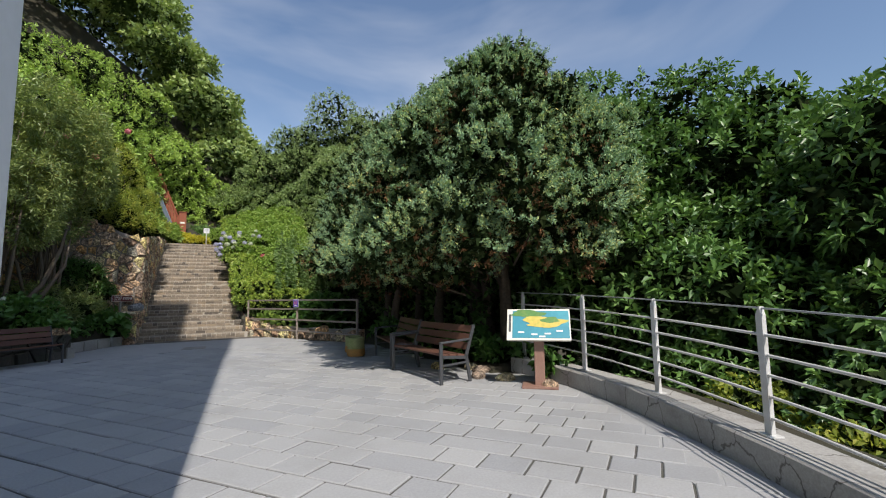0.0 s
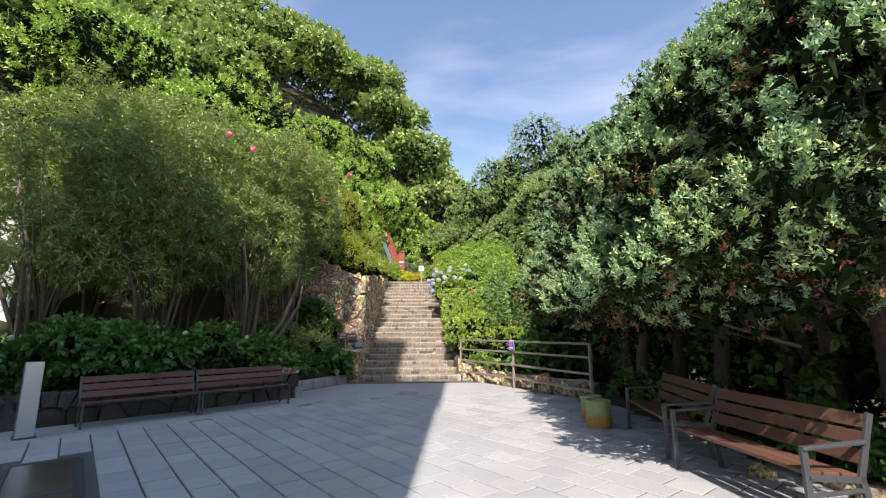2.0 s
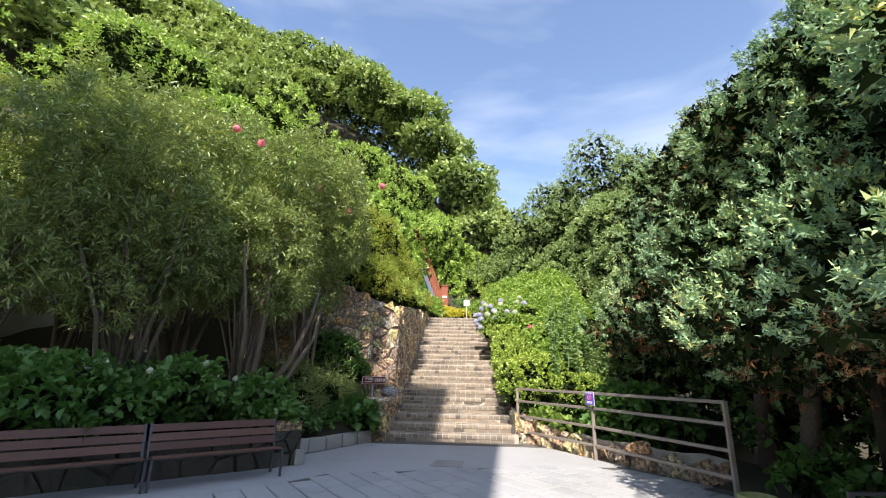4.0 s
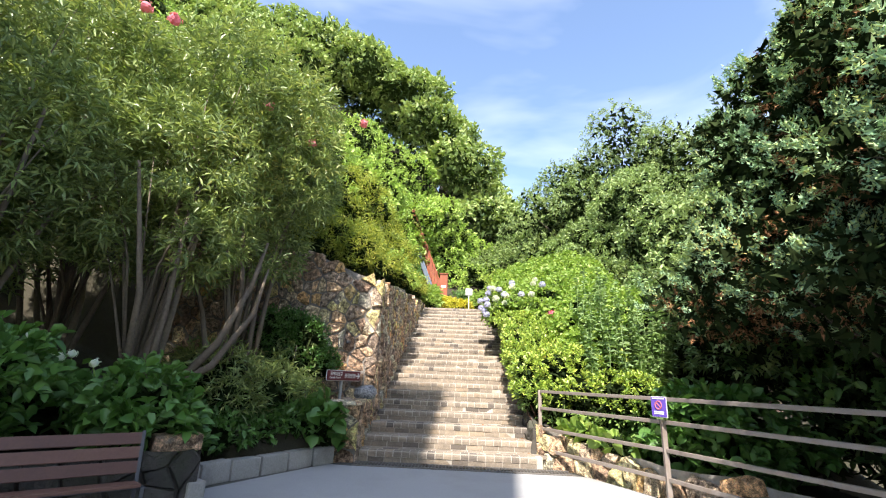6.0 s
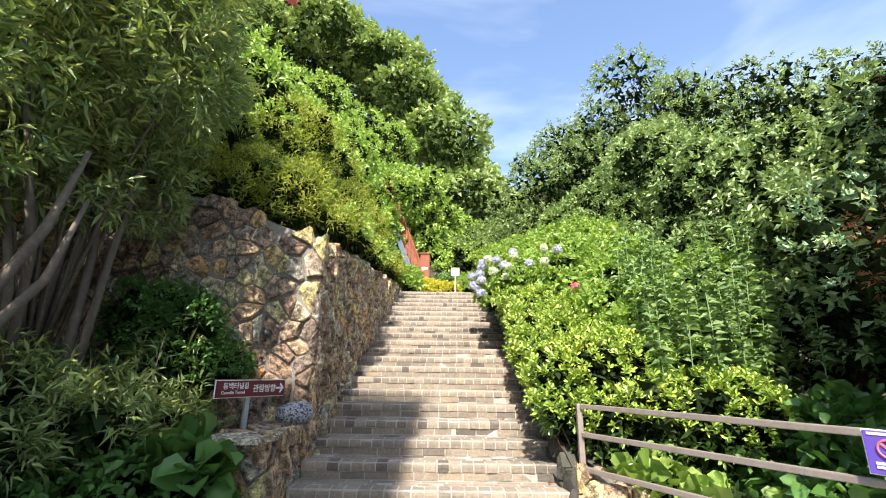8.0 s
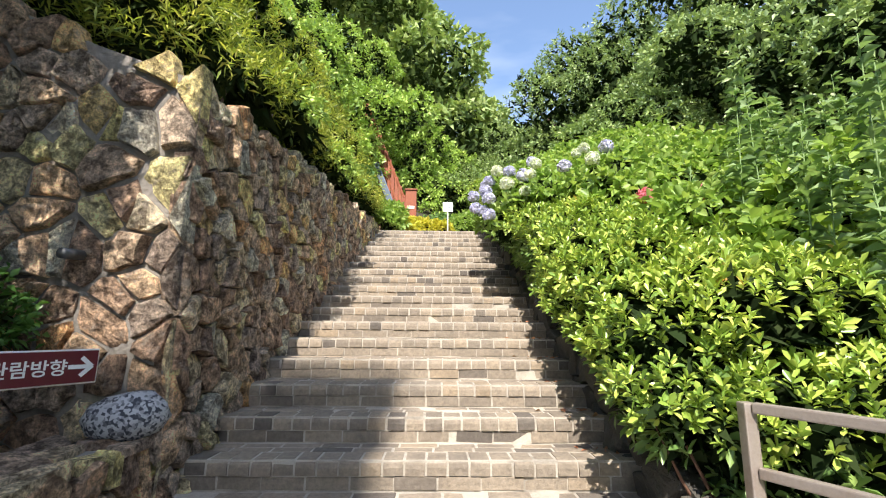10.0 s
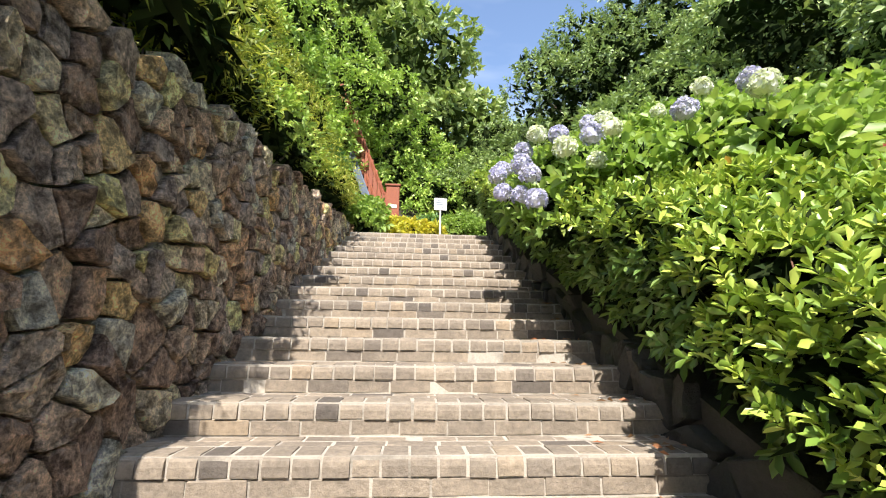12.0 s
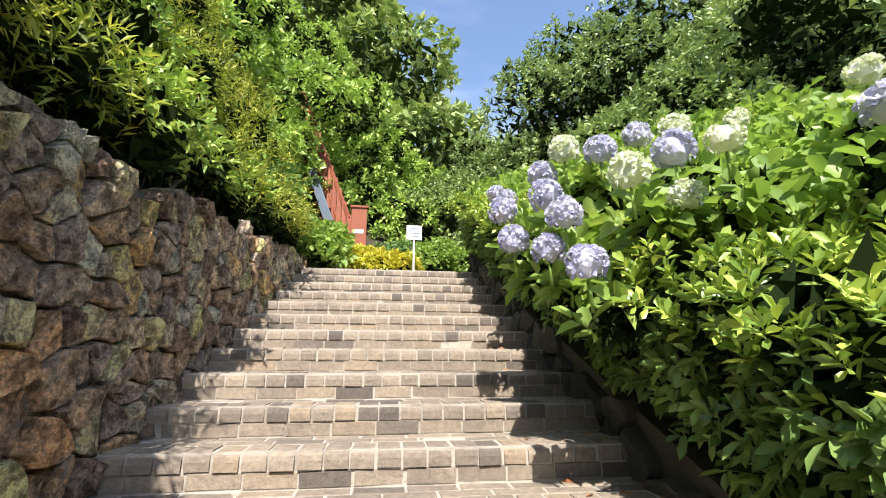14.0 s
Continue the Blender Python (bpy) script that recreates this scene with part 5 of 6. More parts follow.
dirsign = thing("direction_sign", "maroon direction sign with white lettering and arrow on a grey post", "sign", (-1.82, 0.44, 0.3), 64.4)
part("post", box((0.05, 0.03, 0.95), (-0.03, 0.02, 0.42), 0.004), M_GREYMETAL, dirsign)
dpanel = part("panel", box((0.86, 0.018, 0.155), (0, -0.008, 0.945), 0.003), M_MAROON, dirsign)
part("panel_edge", box((0.876, 0.012, 0.171), (0, -0.002, 0.945), 0.003), M_SIGNWHITE, dirsign, "thin white rim")
up = lambda x, z: Matrix.Translation((x, -0.0185, z)) @ Matrix.Rotation(radians(90), 4, "X")
lettering("\ub3d9\ubc31\ud130\ub110\uae38", 0.066, M_SIGNWHITE, dpanel, up(-0.36, 0.948))
lettering("Camellia Tunnel", 0.042, M_SIGNWHITE, dpanel, up(-0.375, 0.898))
lettering("\uad00\ub78c\ubc29\ud5a5", 0.082, M_SIGNWHITE, dpanel, up(-0.005, 0.915))
ar = bar((0.30, -0.0195, 0.945), (0.39, -0.0195, 0.945), 0.002, 0.02, 0)
bar((0.355, -0.0195, 0.99), (0.405, -0.0195, 0.943), 0.002, 0.02, 0, ar)
bar((0.355, -0.0195, 0.90), (0.405, -0.0195, 0.947), 0.002, 0.02, 0, ar)
part("arrow", ar, M_SIGNWHITE, dpanel)
topsign = thing("notice_post", "small white notice on a thin post above the steps", "sign", (0.44, 9.1, TOP - 0.05), 4)
part("post", box((0.03, 0.03, 0.85), (0, 0, 0.42), 0.004), M_RAIL, topsign)
tpanel = part("panel", box((0.25, 0.012, 0.24), (0, -0.02, 0.76), 0.003), M_SIGNWHITE, topsign)
for z, w in ((0.83, 0.17), (0.79, 0.19), (0.75, 0.19), (0.70, 0.12)):
    part("text_line", box((w, 0.003, 0.014), (0, -0.028, z)), M_BLUEGREY, tpanel)

# ---- red timber stair on the hillside ----
walkway = thing("timber_stairway", "red-brown timber stair balustrade with a blue-grey stringer climbing the bank", "stairway")
lo_, hi_ = Vector((-0.95, 11.6, 4.55)), Vector((-2.35, 12.5, 8.1))
part("stringer", bar(lo_, lo_.lerp(hi_, 0.62), 0.05, 0.2, 0.006), M_BLUEGREY, walkway)
part("handrail", bar(lo_ + Vector((.1, .2, 0.95)), hi_ + Vector((.1, .2, 0.95)), 0.07, 0.07, 0.006), M_RUST, walkway)
part("lower_rail", bar(lo_ + Vector((.1, .2, 0.3)), hi_ + Vector((.1, .2, 0.3)), 0.06, 0.06, 0.006), M_RUST, walkway)
for k in range(12):
    p = lo_.lerp(hi_, k / 11)
    part("baluster", box((0.11, 0.05, 1.05), (p.x + .1, p.y + .2, p.z + 0.5), 0.006), M_RUST, walkway)
for k in range(9):
    p = lo_.lerp(hi_, (k + 0.5) / 9)
    part("tread", box((0.3, 1.1, 0.04), (p.x - .05, p.y + .75, p.z + 0.02), 0.005), M_RUST, walkway)
gate = thing("timber_gatepost", "broad red-brown timber post panel with a small plate", "post", (-0.62, 11.7, 3.95))
gpost = part("post", box((0.34, 0.12, 1.75), (0, 0, 0.87), 0.012), M_RUST, gate)
part("cap", box((0.40, 0.18, 0.05), (0, 0, 1.77), 0.01), M_RUST, gate)
part("plate", box((0.22, 0.01, 0.09), (0, -0.067, 1.2), 0.002), M_CREAM, gpost)

# ---- stone walls, stone by stone ----
def clip_cell(poly, a, b2):
    """The part of a polygon that lies nearer to a than to b2."""
    mx, my = (a[0] + b2[0]) / 2, (a[1] + b2[1]) / 2
    dx, dy = b2[0] - a[0], b2[1] - a[1]
    out = []
    for i in range(len(poly)):
        p, q = poly[i], poly[(i + 1) % len(poly)]
        dp, dq = (p[0] - mx) * dx + (p[1] - my) * dy, (q[0] - mx) * dx + (q[1] - my) * dy
        if dp <= 0:
            out.append(p)
        if dp * dq < 0:
            t = dp / (dp - dq)
            out.append((p[0] + (q[0] - p[0]) * t, p[1] + (q[1] - p[1]) * t))
    return out


def stone_cells(length, height, size, low, high):
    """Irregular cells of a rubble wall; low(u) and high(u) bound it below and above."""
    pts = []
    rows = max(1, int(round(height / (size * 0.86))))
    for j in range(rows + 1):
        cols = int(length / size)
        for i in range(cols + 1):
            pts.append(((i + (0.5 if j % 2 else 0) + rng.uniform(-.33, .33)) * size, (j + 0.5 + rng.uniform(-.33, .33)) * height / rows))
    pts = [p for p in pts if -0.1 < p[0] < length + 0.1 and rng.uniform() > 0.2]
    pts += [(p[0] + size * 0.52, p[1] + rng.uniform(-.3, .3) * size) for p in pts if rng.uniform() < 0.16]
    cells = []
    for a in pts:
        if not (low(a[0]) - size * 0.35 < a[1] < high(a[0]) - size * 0.15):
            continue
        s = size * 1.35
        poly = [(a[0] - s, a[1] - s), (a[0] + s, a[1] - s), (a[0] + s, a[1] + s), (a[0] - s, a[1] + s)]
        for b2 in pts:
            if b2 is not a and abs(b2[0] - a[0]) < 2.8 * size and abs(b2[1] - a[1]) < 2.8 * size:
                poly = clip_cell(poly, a, b2)
        poly = [(min(max(u, 0.0), length), v) for u, v in poly]
        poly = [(u, min(v, high(u) + rng.uniform(-.02, .04))) for u, v in poly]
        if len(poly) >= 3:
            cells.append(poly)
    return cells


def stone_shape(poly, place, gap, proud, lean=0.3):
    """One rough stone: a sunken rim, a shoulder and an uneven face."""
    cx, cy = sum(p[0] for p in poly) / len(poly), sum(p[1] for p in poly) / len(poly)
    keep = []
    for p in poly:
        if not keep or (p[0] - keep[-1][0]) ** 2 + (p[1] - keep[-1][1]) ** 2 > 0.0009:
            keep.append(p)
    fine = []
    for p, q in zip(keep, keep[1:] + keep[:1]):
        fine.append(p)
        if (p[0] - q[0]) ** 2 + (p[1] - q[1]) ** 2 > 0.012:
            fine.append(((p[0] + q[0]) / 2 + rng.uniform(-.012, .012), (p[1] + q[1]) / 2 + rng.uniform(-.012, .012)))
    n = len(fine)
    if n < 3:
        return None
    verts, faces = [], []
    tilt_u, tilt_v = rng.uniform(-lean, lean), rng.uniform(-lean, lean)
    h = proud * rng.uniform(0.6, 1.3)
    for s, d in ((gap, -0.05), (gap * 0.975, h * 0.7), (gap * 0.9, h * 0.97), (0.5, h)):
        for u, v in fine:
            k = s if s > 0.5 else s * rng.uniform(0.75, 1.15)
            uu, vv = cx + (u - cx) * k, cy + (v - cy) * k
            deep = d + (tilt_u * (uu - cx) + tilt_v * (vv - cy) + rng.uniform(-.013, .013) * (d > 0)) * (d > 0)
            verts.append(place(uu, vv, deep))
    verts.append(place(cx, cy, h * rng.uniform(0.92, 1.1)))
    for r in range(3):
        for i in range(n):
            j = (i + 1) % n
            faces.append((r * n + i, r * n + j, (r + 1) * n + j, (r + 1) * n + i))
    faces += [(3 * n + i, 3 * n + (i + 1) % n, 4 * n) for i in range(n)]
    return verts, faces


def rubble(parent, cells, place, gap, proud, single, stone=None, lean=0.3):
    """Stones as pieces of their own where single(u, v) holds, the others joined."""
    rest_v, rest_f = [], []
    for poly in cells:
        made = stone_shape(poly, place, gap * rng.uniform(0.96, 1.03), proud, lean)
        if not made:
            continue
        v, f = made
        cu, cv = sum(p[0] for p in poly) / len(poly), sum(p[1] for p in poly) / len(poly)
        if single(cu, cv):
            part("stone", mesh_from("stone", v, f, stone or M_STONE), stone or M_STONE, parent)
        else:
            o = len(rest_v)
            rest_v += v
            rest_f += [tuple(i + o for i in q) for q in f]
    if rest_v:
        tagged(part("far_stones", mesh_from("far_stones", rest_v, rest_f, M_STONE_FAR), M_STONE_FAR, parent), kind="stuff")


def prism(name, outline, y0, y1, mat, axis_x=False):
    """A slab with an outline in (u, z), from y0 to y1 (or along x)."""
    n = len(outline)
    v = [((y0, u, z) if axis_x else (u, y0, z)) for u, z in outline] + [((y1, u, z) if axis_x else (u, y1, z)) for u, z in outline]
    return mesh_from(name, v, [tuple(range(n)), tuple(range(n, 2 * n))[::-1]] + [(i, n + i, n + (i + 1) % n, (i + 1) % n) for i in range(n)], mat)


WX = STAIR_L - 0.02
side_len = 10.9
batter = 0.07


def side_place(u, v, d):
    y = 1.02 + u
    x = WX - batter * (v - 0.4) * 0.35 + d + 0.028 * max(0.0, u - 2.0)
    return (x, y, v)


wall_left = new("wall_left", prism("wall_left", [(1.16, -0.2), (12.0, -0.2), (12.0, wall_top(12) - 0.14), (6.5, wall_top(6.5) - 0.16), (1.16, wall_top(1) - 0.16)], WX - 0.62, WX - 0.09, M_WALLMORTAR, True))
tagged(wall_left, "rough fieldstone retaining wall beside the steps, dark weathered stones", "wall", kind="structure")
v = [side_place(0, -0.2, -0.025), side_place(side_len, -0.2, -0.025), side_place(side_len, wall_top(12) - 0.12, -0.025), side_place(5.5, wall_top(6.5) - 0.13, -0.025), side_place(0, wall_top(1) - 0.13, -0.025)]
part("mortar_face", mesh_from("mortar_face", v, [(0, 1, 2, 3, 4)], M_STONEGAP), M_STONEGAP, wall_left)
cells = stone_cells(side_len, 4.6, 0.185, lambda u: stair_side(1.02 + u) - 0.05, lambda u: wall_top(1.02 + u))
rubble(wall_left, cells, side_place, 0.94, 0.085, lambda u, v: u < 4.4, None, 0.2)

wall_front = new("wall_front", prism("wall_front", [(-1.50, -0.2), (-1.50, 3.0), (-2.6, 3.48), (-5.6, 4.1), (-5.6, -0.2)], 1.083, 1.6, M_WALLMORTAR))
tagged(wall_front, "sunlit fieldstone wall of ochre and brown stones with pale mortar", "wall", kind="structure")
front_top = lambda u: 3.1 + 0.36 * min(u, 1.2) + 0.2 * max(0.0, u - 1.2)
cells = stone_cells(4.1, 4.2, 0.235, lambda u: 0.15, front_top)
rubble(wall_front, cells, lambda u, v, d: (WX + 0.03 - u, 1.04 - d + 0.03 * v * 0.5, v), 0.9, 0.075, lambda u, v: u < 2.6, None, 0.16)
fm = [(WX - 0.02 - u, 1.012 + 0.015 * z, z) for u in (0, 1.2, 4.05) for z in (-0.2, front_top(u) - 0.1)]
part("mortar_face", mesh_from("mortar_face", fm, [(0, 1, 3, 2), (2, 3, 5, 4)], M_PALEMORTAR), M_PALEMORTAR, wall_front)

# low pier beside the foot of the steps
pier = thing("stone_pier", "low fieldstone pier with flat weathered cap stones", "wall", kind="structure")
part("core", box((0.44, 1.0, 0.86), (-1.64, 0.46, 0.40), 0.01), M_WALLMORTAR, pier)
rubble(pier, stone_cells(1.02, 0.86, 0.24, lambda u: 0.0, lambda u: 0.86 + 0.02), lambda u, v, d: (-1.42 + d * 0.8, -0.04 + u, v), 0.92, 0.07, lambda u, v: True)
rubble(pier, stone_cells(0.48, 0.86, 0.22, lambda u: 0.0, lambda u: 0.86), lambda u, v, d: (-1.40 - u, -0.04 - d * 0.8, v), 0.92, 0.07, lambda u, v: True)
rubble(pier, stone_cells(0.50, 1.05, 0.26, lambda u: 0.0, lambda u: 1.05), lambda u, v, d: (-1.37 - u, -0.04 + v, 0.84 + d * 0.5), 0.95, 0.05, lambda u, v: True)
boulder = thing("granite_boulder", "rounded speckled black and white granite stone built into the wall foot", "stone", (-1.53, 0.97, 0.96), 10)
vb = [(x * 0.215 * (1 + 0.1 * noise.noise((x * 2, y * 2, z * 2))), y * 0.15, z * 0.15 * (1.1 if z > 0 and x > 0 else 0.9)) for x, y, z in ICO_V]
part("stone", mesh_from("stone", vb, ICO_F.tolist(), M_GRANITE, True), M_GRANITE, boulder)
pipe_v, pipe_f = tube([(-1.92, 0.99, 1.85), (-1.92, 0.85, 1.84)], [0.03, 0.03], 12)
pipe = thing("weep_pipe", "short grey drain pipe end in the wall", "pipe")
part("pipe", mesh_from("pipe", pipe_v, pipe_f, M_BENCHMETAL, True), M_BENCHMETAL, pipe)

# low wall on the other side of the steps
# the hedge's shade is put into the dark stone colour here
wall_right = new("wall_right", prism("wall_right", [(0.35, -0.2), (FLIGHT, TOP - 0.5), (FLIGHT, TOP + 0.3), (0.35, 0.5)], STAIR_R + 0.06, STAIR_R + 0.4, M_SHADED_STONE, True))
tagged(wall_right, "low mossy fieldstone edge wall, darkened with the shade under the hedge", "wall", kind="structure")
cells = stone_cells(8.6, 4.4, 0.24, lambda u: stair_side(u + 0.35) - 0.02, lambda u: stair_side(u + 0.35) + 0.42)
rubble(wall_right, cells, lambda u, v, d: (STAIR_R + 0.03 - d * 0.8, 0.35 + u, v), 0.92, 0.07, lambda u, v: True, M_SHADED_STONE)

wall_fence = thing("planter_wall", "low sunlit ochre stone planter wall behind the fence", "wall", kind="structure")
fa, fb = Vector((1.42, 0.38, 0)), Vector((3.75, -3.6, 0))
fd = (fb - fa).normalized()
fn = Vector((fd.y, -fd.x, 0))
ft = lambda u: 0.60 - 0.22 * min(u, 1.2) + 0.03 * math.sin(u * 5)
place_f = lambda u, v, d: tuple(fa + fd * u - fn * (0.03 + 0.34 * ss(0, 1.2, u)) * -1.0 * -1.0 + fn * d * 0.8 + Vector((0, 0, v)))
rubble(wall_fence, stone_cells(4.5, 0.66, 0.26, lambda u: 0.0, ft), place_f, 0.92, 0.08, lambda u, v: True)
mv = [place_f(u, z, -0.04) for u in np.linspace(0, 4.5, 12) for z in (-0.2, ft(u) - 0.03)]
part("mortar_face", mesh_from("mortar_face", mv, [(2 * i, 2 * i + 2, 2 * i + 3, 2 * i + 1) for i in range(11)], M_WALLMORTAR), M_WALLMORTAR, wall_fence)
rubble(wall_fence, stone_cells(0.34, 0.60, 0.2, lambda u: 0.0, lambda u: 0.6), lambda u, v, d: (1.40 + u, 0.36 - d * 0.8, v), 0.92, 0.06, lambda u, v: True)

# dark mossy stone whose colour also holds the shade behind the seats
wall_bed = thing("bed_wall", "low dark stone wall retaining the bed behind the benches", "wall", kind="structure")
def bed_place(u, v, d):
    x, y = along_bench(0.72 - u, 0.70 - d * 0.7)
    return (x, y, v)
rubble(wall_bed, stone_cells(6.2, 0.52, 0.27, lambda u: 0.0, lambda u: 0.5 + 0.03 * math.sin(u * 3)), bed_place, 0.93, 0.07, lambda u, v: True, M_SHADED_STONE)
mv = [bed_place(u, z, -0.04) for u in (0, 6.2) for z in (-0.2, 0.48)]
part("mortar_face", mesh_from("mortar_face", mv, [(0, 2, 3, 1)], M_SHADED_STONE), M_SHADED_STONE, wall_bed)
for s in (0.5,):
    x, y = along_bench(s, 0.78)
    blk = thing("cap_stone", "squared grey stone block on the bed wall", "stone", (x, y, 0.5), 40 + rng.uniform(-8, 8), "cap stones")
    part("stone", box((0.42, 0.24, 0.15), (0, 0, 0.07), 0.025), M_STONE, blk)

edge = thing("bed_kerb", "low dark stone kerb round the flower bed", "kerb", kind="structure")
ep = [Vector((-1.76, -0.12, 0)), Vector((-2.2, -0.85, 0)), Vector((-2.62, -1.6, 0)), Vector((-2.95, -2.35, 0)), Vector(along_bench(0.72, 0.62) + (0,))]
for a, b2 in zip(ep, ep[1:]):
    cnt = max(1, int(round((b2 - a).length / 0.38)))
    for k in range(cnt):
        p, q = a.lerp(b2, (k + 0.03) / cnt), a.lerp(b2, (k + 0.97) / cnt)
        z = 0.1 + rng.uniform(-.012, .012)
        part("kerb_stone", bar((p.x, p.y, z), (q.x, q.y, z + rng.uniform(-.01, .01)), 0.17, 0.24, 0.02), M_CONCRETE, edge)
for i in range(7):
    y = -10.6 + i * 0.36
    st = thing("edging_stone", "rough ochre edging stone at the juniper bed", "stone", (3.95 + 0.25 * math.sin(i * 1.7) - 0.05 * i, y, 0.03), rng.uniform(0, 180), "edging stones")
    vb = [(x * 0.15 * (1 + .25 * noise.noise((x * 2 + i, y2 * 2, z * 2))), y2 * 0.11, z * 0.075 * (1 + .2 * noise.noise((x * 3, y2 * 3 + i, z)))) for x, y2, z in ICO_V]
    part("stone", mesh_from("stone", vb, ICO_F.tolist(), M_STONE), M_STONE, st)

# ---- steps, brick by brick ----
def brick_profile(width, depth, height, nose):
    """A brick along x; nose: how far its upper front edge is rounded."""
    w, c = width / 2, 0.006
    if nose:
        prof = [(0, 0), (0, height - nose)] + [(nose * (1 - math.cos(a)), height - nose + nose * math.sin(a)) for a in (0.52, 1.05)] + [(nose, height), (depth - c, height), (depth, height - c), (depth, 0)]
    else:
        prof = [(0, 0), (0, height - c), (c, height), (depth - c, height), (depth, height - c), (depth, 0)]
    n = len(prof)
    v = [(-w, y, z) for y, z in prof] + [(w, y, z) for y, z in prof]
    v = [(x * (0.965 if z > height - 0.004 else 1), y, z) for x, y, z in v]
    f = [tuple(range(n)), tuple(range(n, 2 * n))[::-1]] + [(i, n + i, n + (i + 1) % n, (i + 1) % n) for i in range(n)]
    return v, f


PITCH, COURSE = 0.129, 0.258
NOSE = brick_profile(0.115, 0.184, 0.088, 0.045)
FACE = brick_profile(0.248, 0.10, 0.073, 0)
FLAT = brick_profile(0.247, 0.094, 0.05, 0)
brick_me = {k: mesh_from("brick", *p, M_BRICK) for k, p in (("nose", NOSE), ("face", FACE), ("flat", FLAT))}
rest_v, rest_f = [], []
stairs = thing("stairs", "long straight flight of weathered grey brick steps", "stairs", kind="structure")
for k in range(1, STEPS + 1):
    y0, z0 = (k - 1) * TREAD, (k - 1) * RISER
    left = STAIR_L + 0.028 * max(0.0, y0 - 3.0)
    run = TREAD + (0.9 if k == STEPS else 0.02)
    step = part("step", box((STAIR_R + 0.1 - left, run, RISER + 0.15), ((STAIR_R + 0.1 + left) / 2, y0 + 0.007 + run / 2, z0 + (RISER + 0.15) / 2 - 0.155)), M_MORTAR, stairs)
    own = 3 <= k <= 9
    rows = []
    x = left + rng.uniform(0, 0.03)
    while x < STAIR_R:
        rows.append(("nose", x + PITCH / 2, y0 - 0.006, z0 + RISER - 0.088))
        x += PITCH
    for kind, yy, zz in [("face", y0 + 0.002, z0 + 0.004)] + [("flat", y0 + 0.192 + 0.104 * j, z0 + RISER - 0.052) for j in range(2 if k < STEPS else 11)]:
        x = left - rng.uniform(0, 0.2)
        while x < STAIR_R - 0.05:
            if x > left - 0.2:
                rows.append((kind, x + COURSE / 2, yy, zz))
            x += COURSE
    for kind, bx, by, bz in rows:
        m = pose(bx + rng.normal() * 0.002, by + rng.normal() * 0.003, bz + rng.normal() * 0.0016, rng.normal() * 0.5, rng.normal() * 0.6, rng.normal() * 0.8)
        if own:
            part("brick", brick_me[kind], M_BRICK, step).matrix_basis = m
        else:
            pv, pf = {"nose": NOSE, "face": FACE, "flat": FLAT}[kind]
            o = len(rest_v)
            rest_v += [tuple(m @ Vector(c)) for c in pv]
            rest_f += [tuple(i + o for i in q) for q in pf]
tagged(part("bricks", mesh_from("bricks", rest_v, rest_f, M_BRICK_FAR), M_BRICK_FAR, stairs), kind="stuff")
landing = new("landing", mesh_from("landing", [(-1.2, FLIGHT + .8, TOP - 0.004), (1.8, FLIGHT + .8, TOP - 0.004), (2.2, 14, TOP + 0.02), (-0.4, 14, TOP + 0.02)], [(0, 1, 2, 3)], M_SOIL))
tagged(landing, "trodden earth path beyond the head of the steps", "path", kind="structure")

n_fallen = 150
fy = rng.uniform(0.3, 8.6, n_fallen)
fx = STAIR_R - np.abs(rng.normal(size=n_fallen)) * 0.22 - 0.04
fz = (np.floor(fy / TREAD) + 1) * RISER + 0.006
litter = new("fallen_leaves", leaf_mesh("fallen_leaves", np.stack([fx, fy, fz], 1), np.stack([rng.normal(size=n_fallen), rng.normal(size=n_fallen), np.zeros(n_fallen)], 1), 0.06, 0.025, L_LITTER, droop=0.02))
tagged(litter, "dry brown and reddish fallen leaves along the step edge", "leaves", kind="stuff")

# ---- paving slabs ----
ROW = Vector((0.58, -0.815, 0)).normalized()
ACROSS = Vector((0.815, 0.58, 0)).normalized()
RW, SL = 0.306, 0.345


def inside(p, poly):
    hit = False
    for (x1, y1), (x2, y2) in zip(poly, poly[1:] + poly[:1]):
        if (y1 > p.y) != (y2 > p.y) and p.x < (x2 - x1) * (p.y - y1) / (y2 - y1) + x1:
            hit = not hit
    return hit


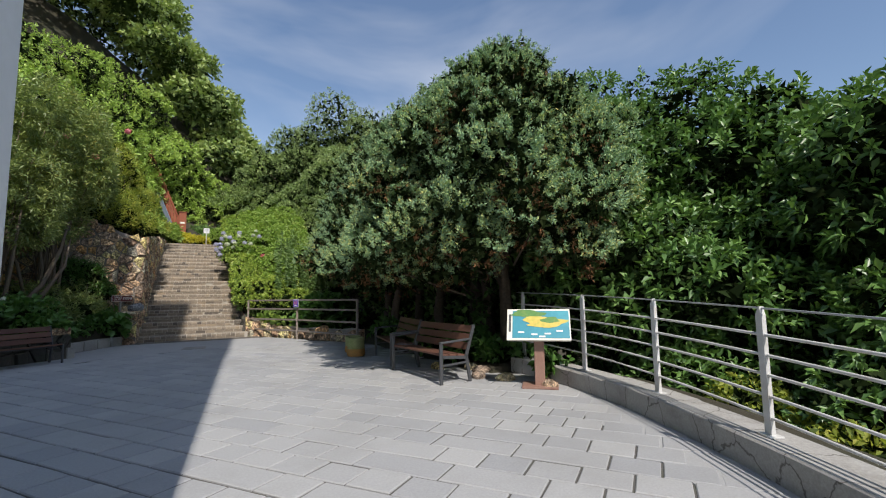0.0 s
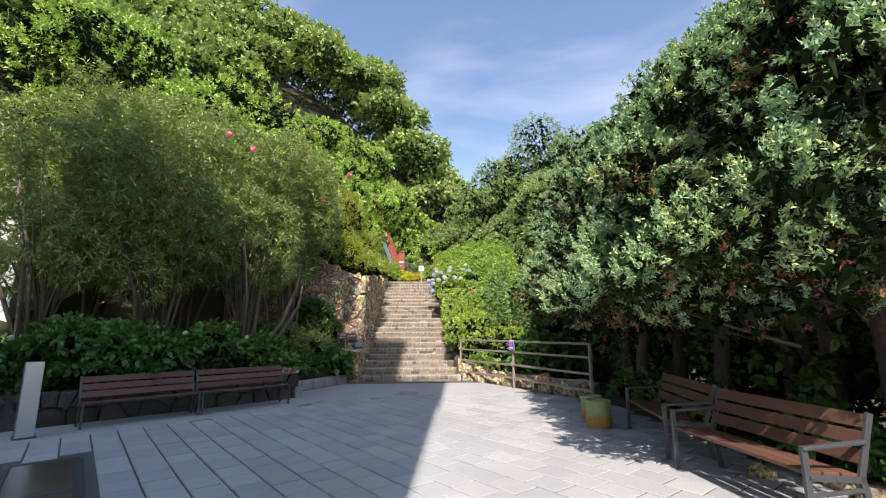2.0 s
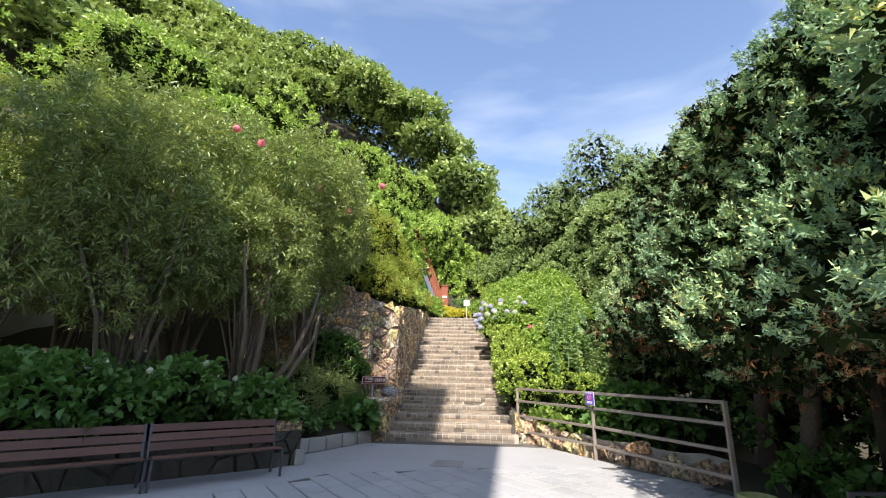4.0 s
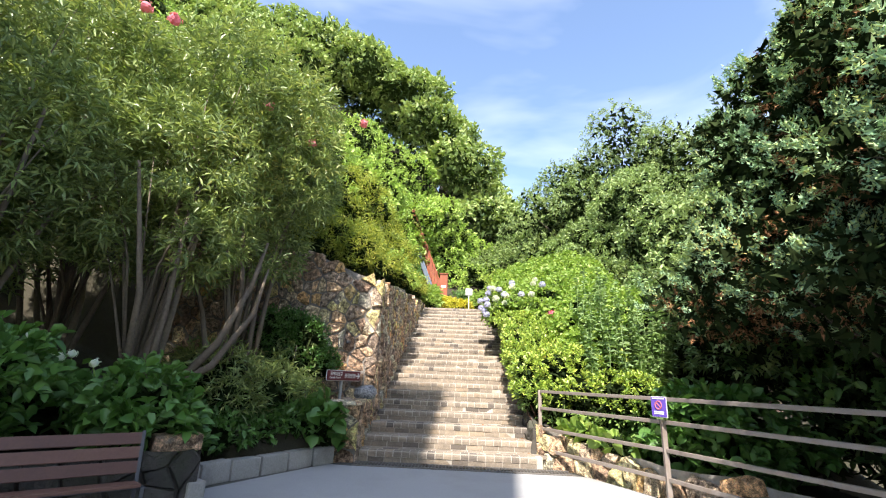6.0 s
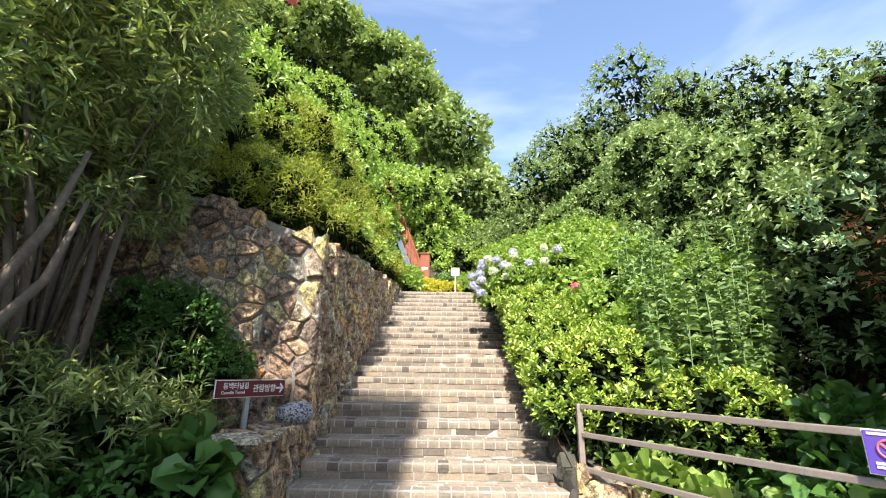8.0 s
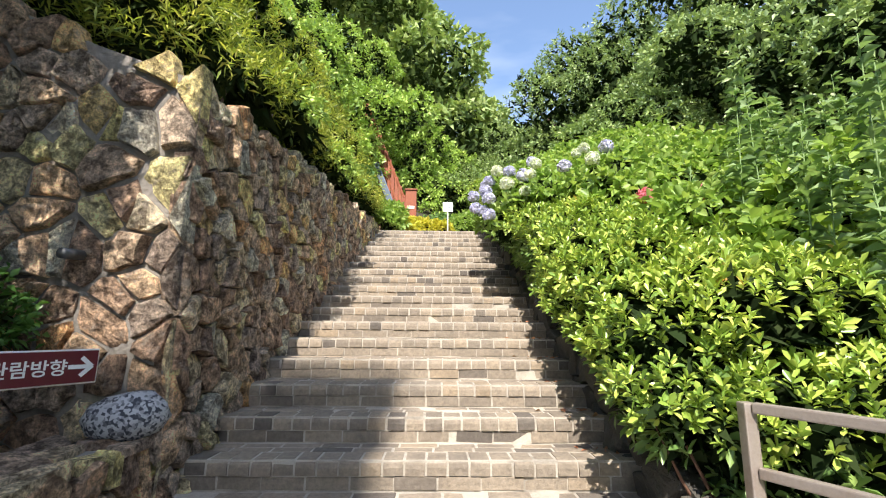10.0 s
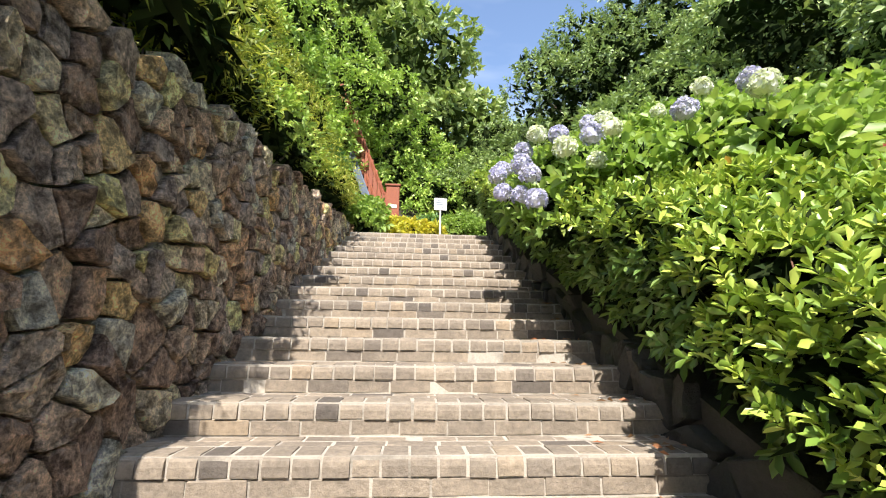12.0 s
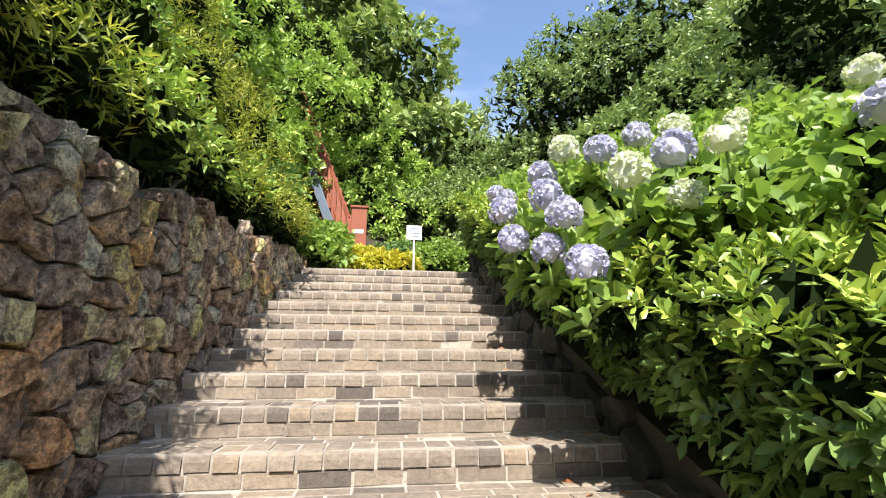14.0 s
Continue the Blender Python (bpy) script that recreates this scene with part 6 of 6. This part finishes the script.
def slab_shape(length, width):
    a, b2, c = length / 2, width / 2, 0.007
    v = [(-a, -b2, -0.03), (a, -b2, -0.03), (a, b2, -0.03), (-a, b2, -0.03), (-a, -b2, -c), (a, -b2, -c), (a, b2, -c), (-a, b2, -c), (-a + c, -b2 + c, 0), (a - c, -b2 + c, 0), (a - c, b2 - c, 0), (-a + c, b2 - c, 0)]
    f = [(i, (i + 1) % 4, 4 + (i + 1) % 4, 4 + i) for i in range(4)] + [(4 + i, 4 + (i + 1) % 4, 8 + (i + 1) % 4, 8 + i) for i in range(4)] + [(8, 9, 10, 11)]
    return v, f


SHAPES = {1: slab_shape(SL - 0.016, RW - 0.018), 2: slab_shape(2 * SL - 0.016, RW - 0.018)}
slab_me = {k: mesh_from("slab", *s, M_TILE) for k, s in SHAPES.items()}
turn_row = math.degrees(math.atan2(ROW.y, ROW.x))
region = [(-7.2, -9.2), (-6.9, -15.9), (2.2, -15.9)] + [(rail_x(y) - 0.2, y) for y in np.arange(-15.2, -9.9, 0.4)] + [(4.2, -9.8), (3.85, -8.2), (3.9, -4.6), (2.95, -2.3), (0.8, -2.5), (-1.7, -3.3), along_bench(-0.2, -0.40), along_bench(-6.3, -0.40)]
rest_v, rest_f, single = [], [], 0
for r in range(-34, 40):
    s = -3.0 + rng.uniform(0, 0.06) + (SL / 2 if r % 2 else 0)
    while s < 18:
        n = 2 if rng.uniform() < 0.2 else 1
        c = ACROSS * (-6.56 + r * RW) + ROW * (s + n * SL / 2)
        s += n * SL
        hp = c - Vector((-3.24, -8.28, 0))
        if abs(hp.dot(ROW)) < 1.06 + n * SL / 2 - 0.1 and abs(hp.dot(ACROSS)) < 0.33 + RW / 2 - 0.1:
            continue
        if inside(c, region):
            m = pose(c.x, c.y, rng.normal() * 0.0018, rng.normal() * 0.25, rng.normal() * 0.25, turn_row + rng.normal() * 0.3)
            if single < 300 and abs(c.x - 1.0) < 1.9 and -13.0 < c.y < -4:
                part("slab", slab_me[n], M_TILE, floor).matrix_basis = m
                single += 1
            else:
                o = len(rest_v)
                rest_v += [tuple(m @ Vector(q)) for q in SHAPES[n][0]]
                rest_f += [tuple(i + o for i in q) for q in SHAPES[n][1]]
tagged(part("slabs", mesh_from("slabs", rest_v, rest_f, M_TILE_FAR), M_TILE_FAR, floor), kind="stuff")
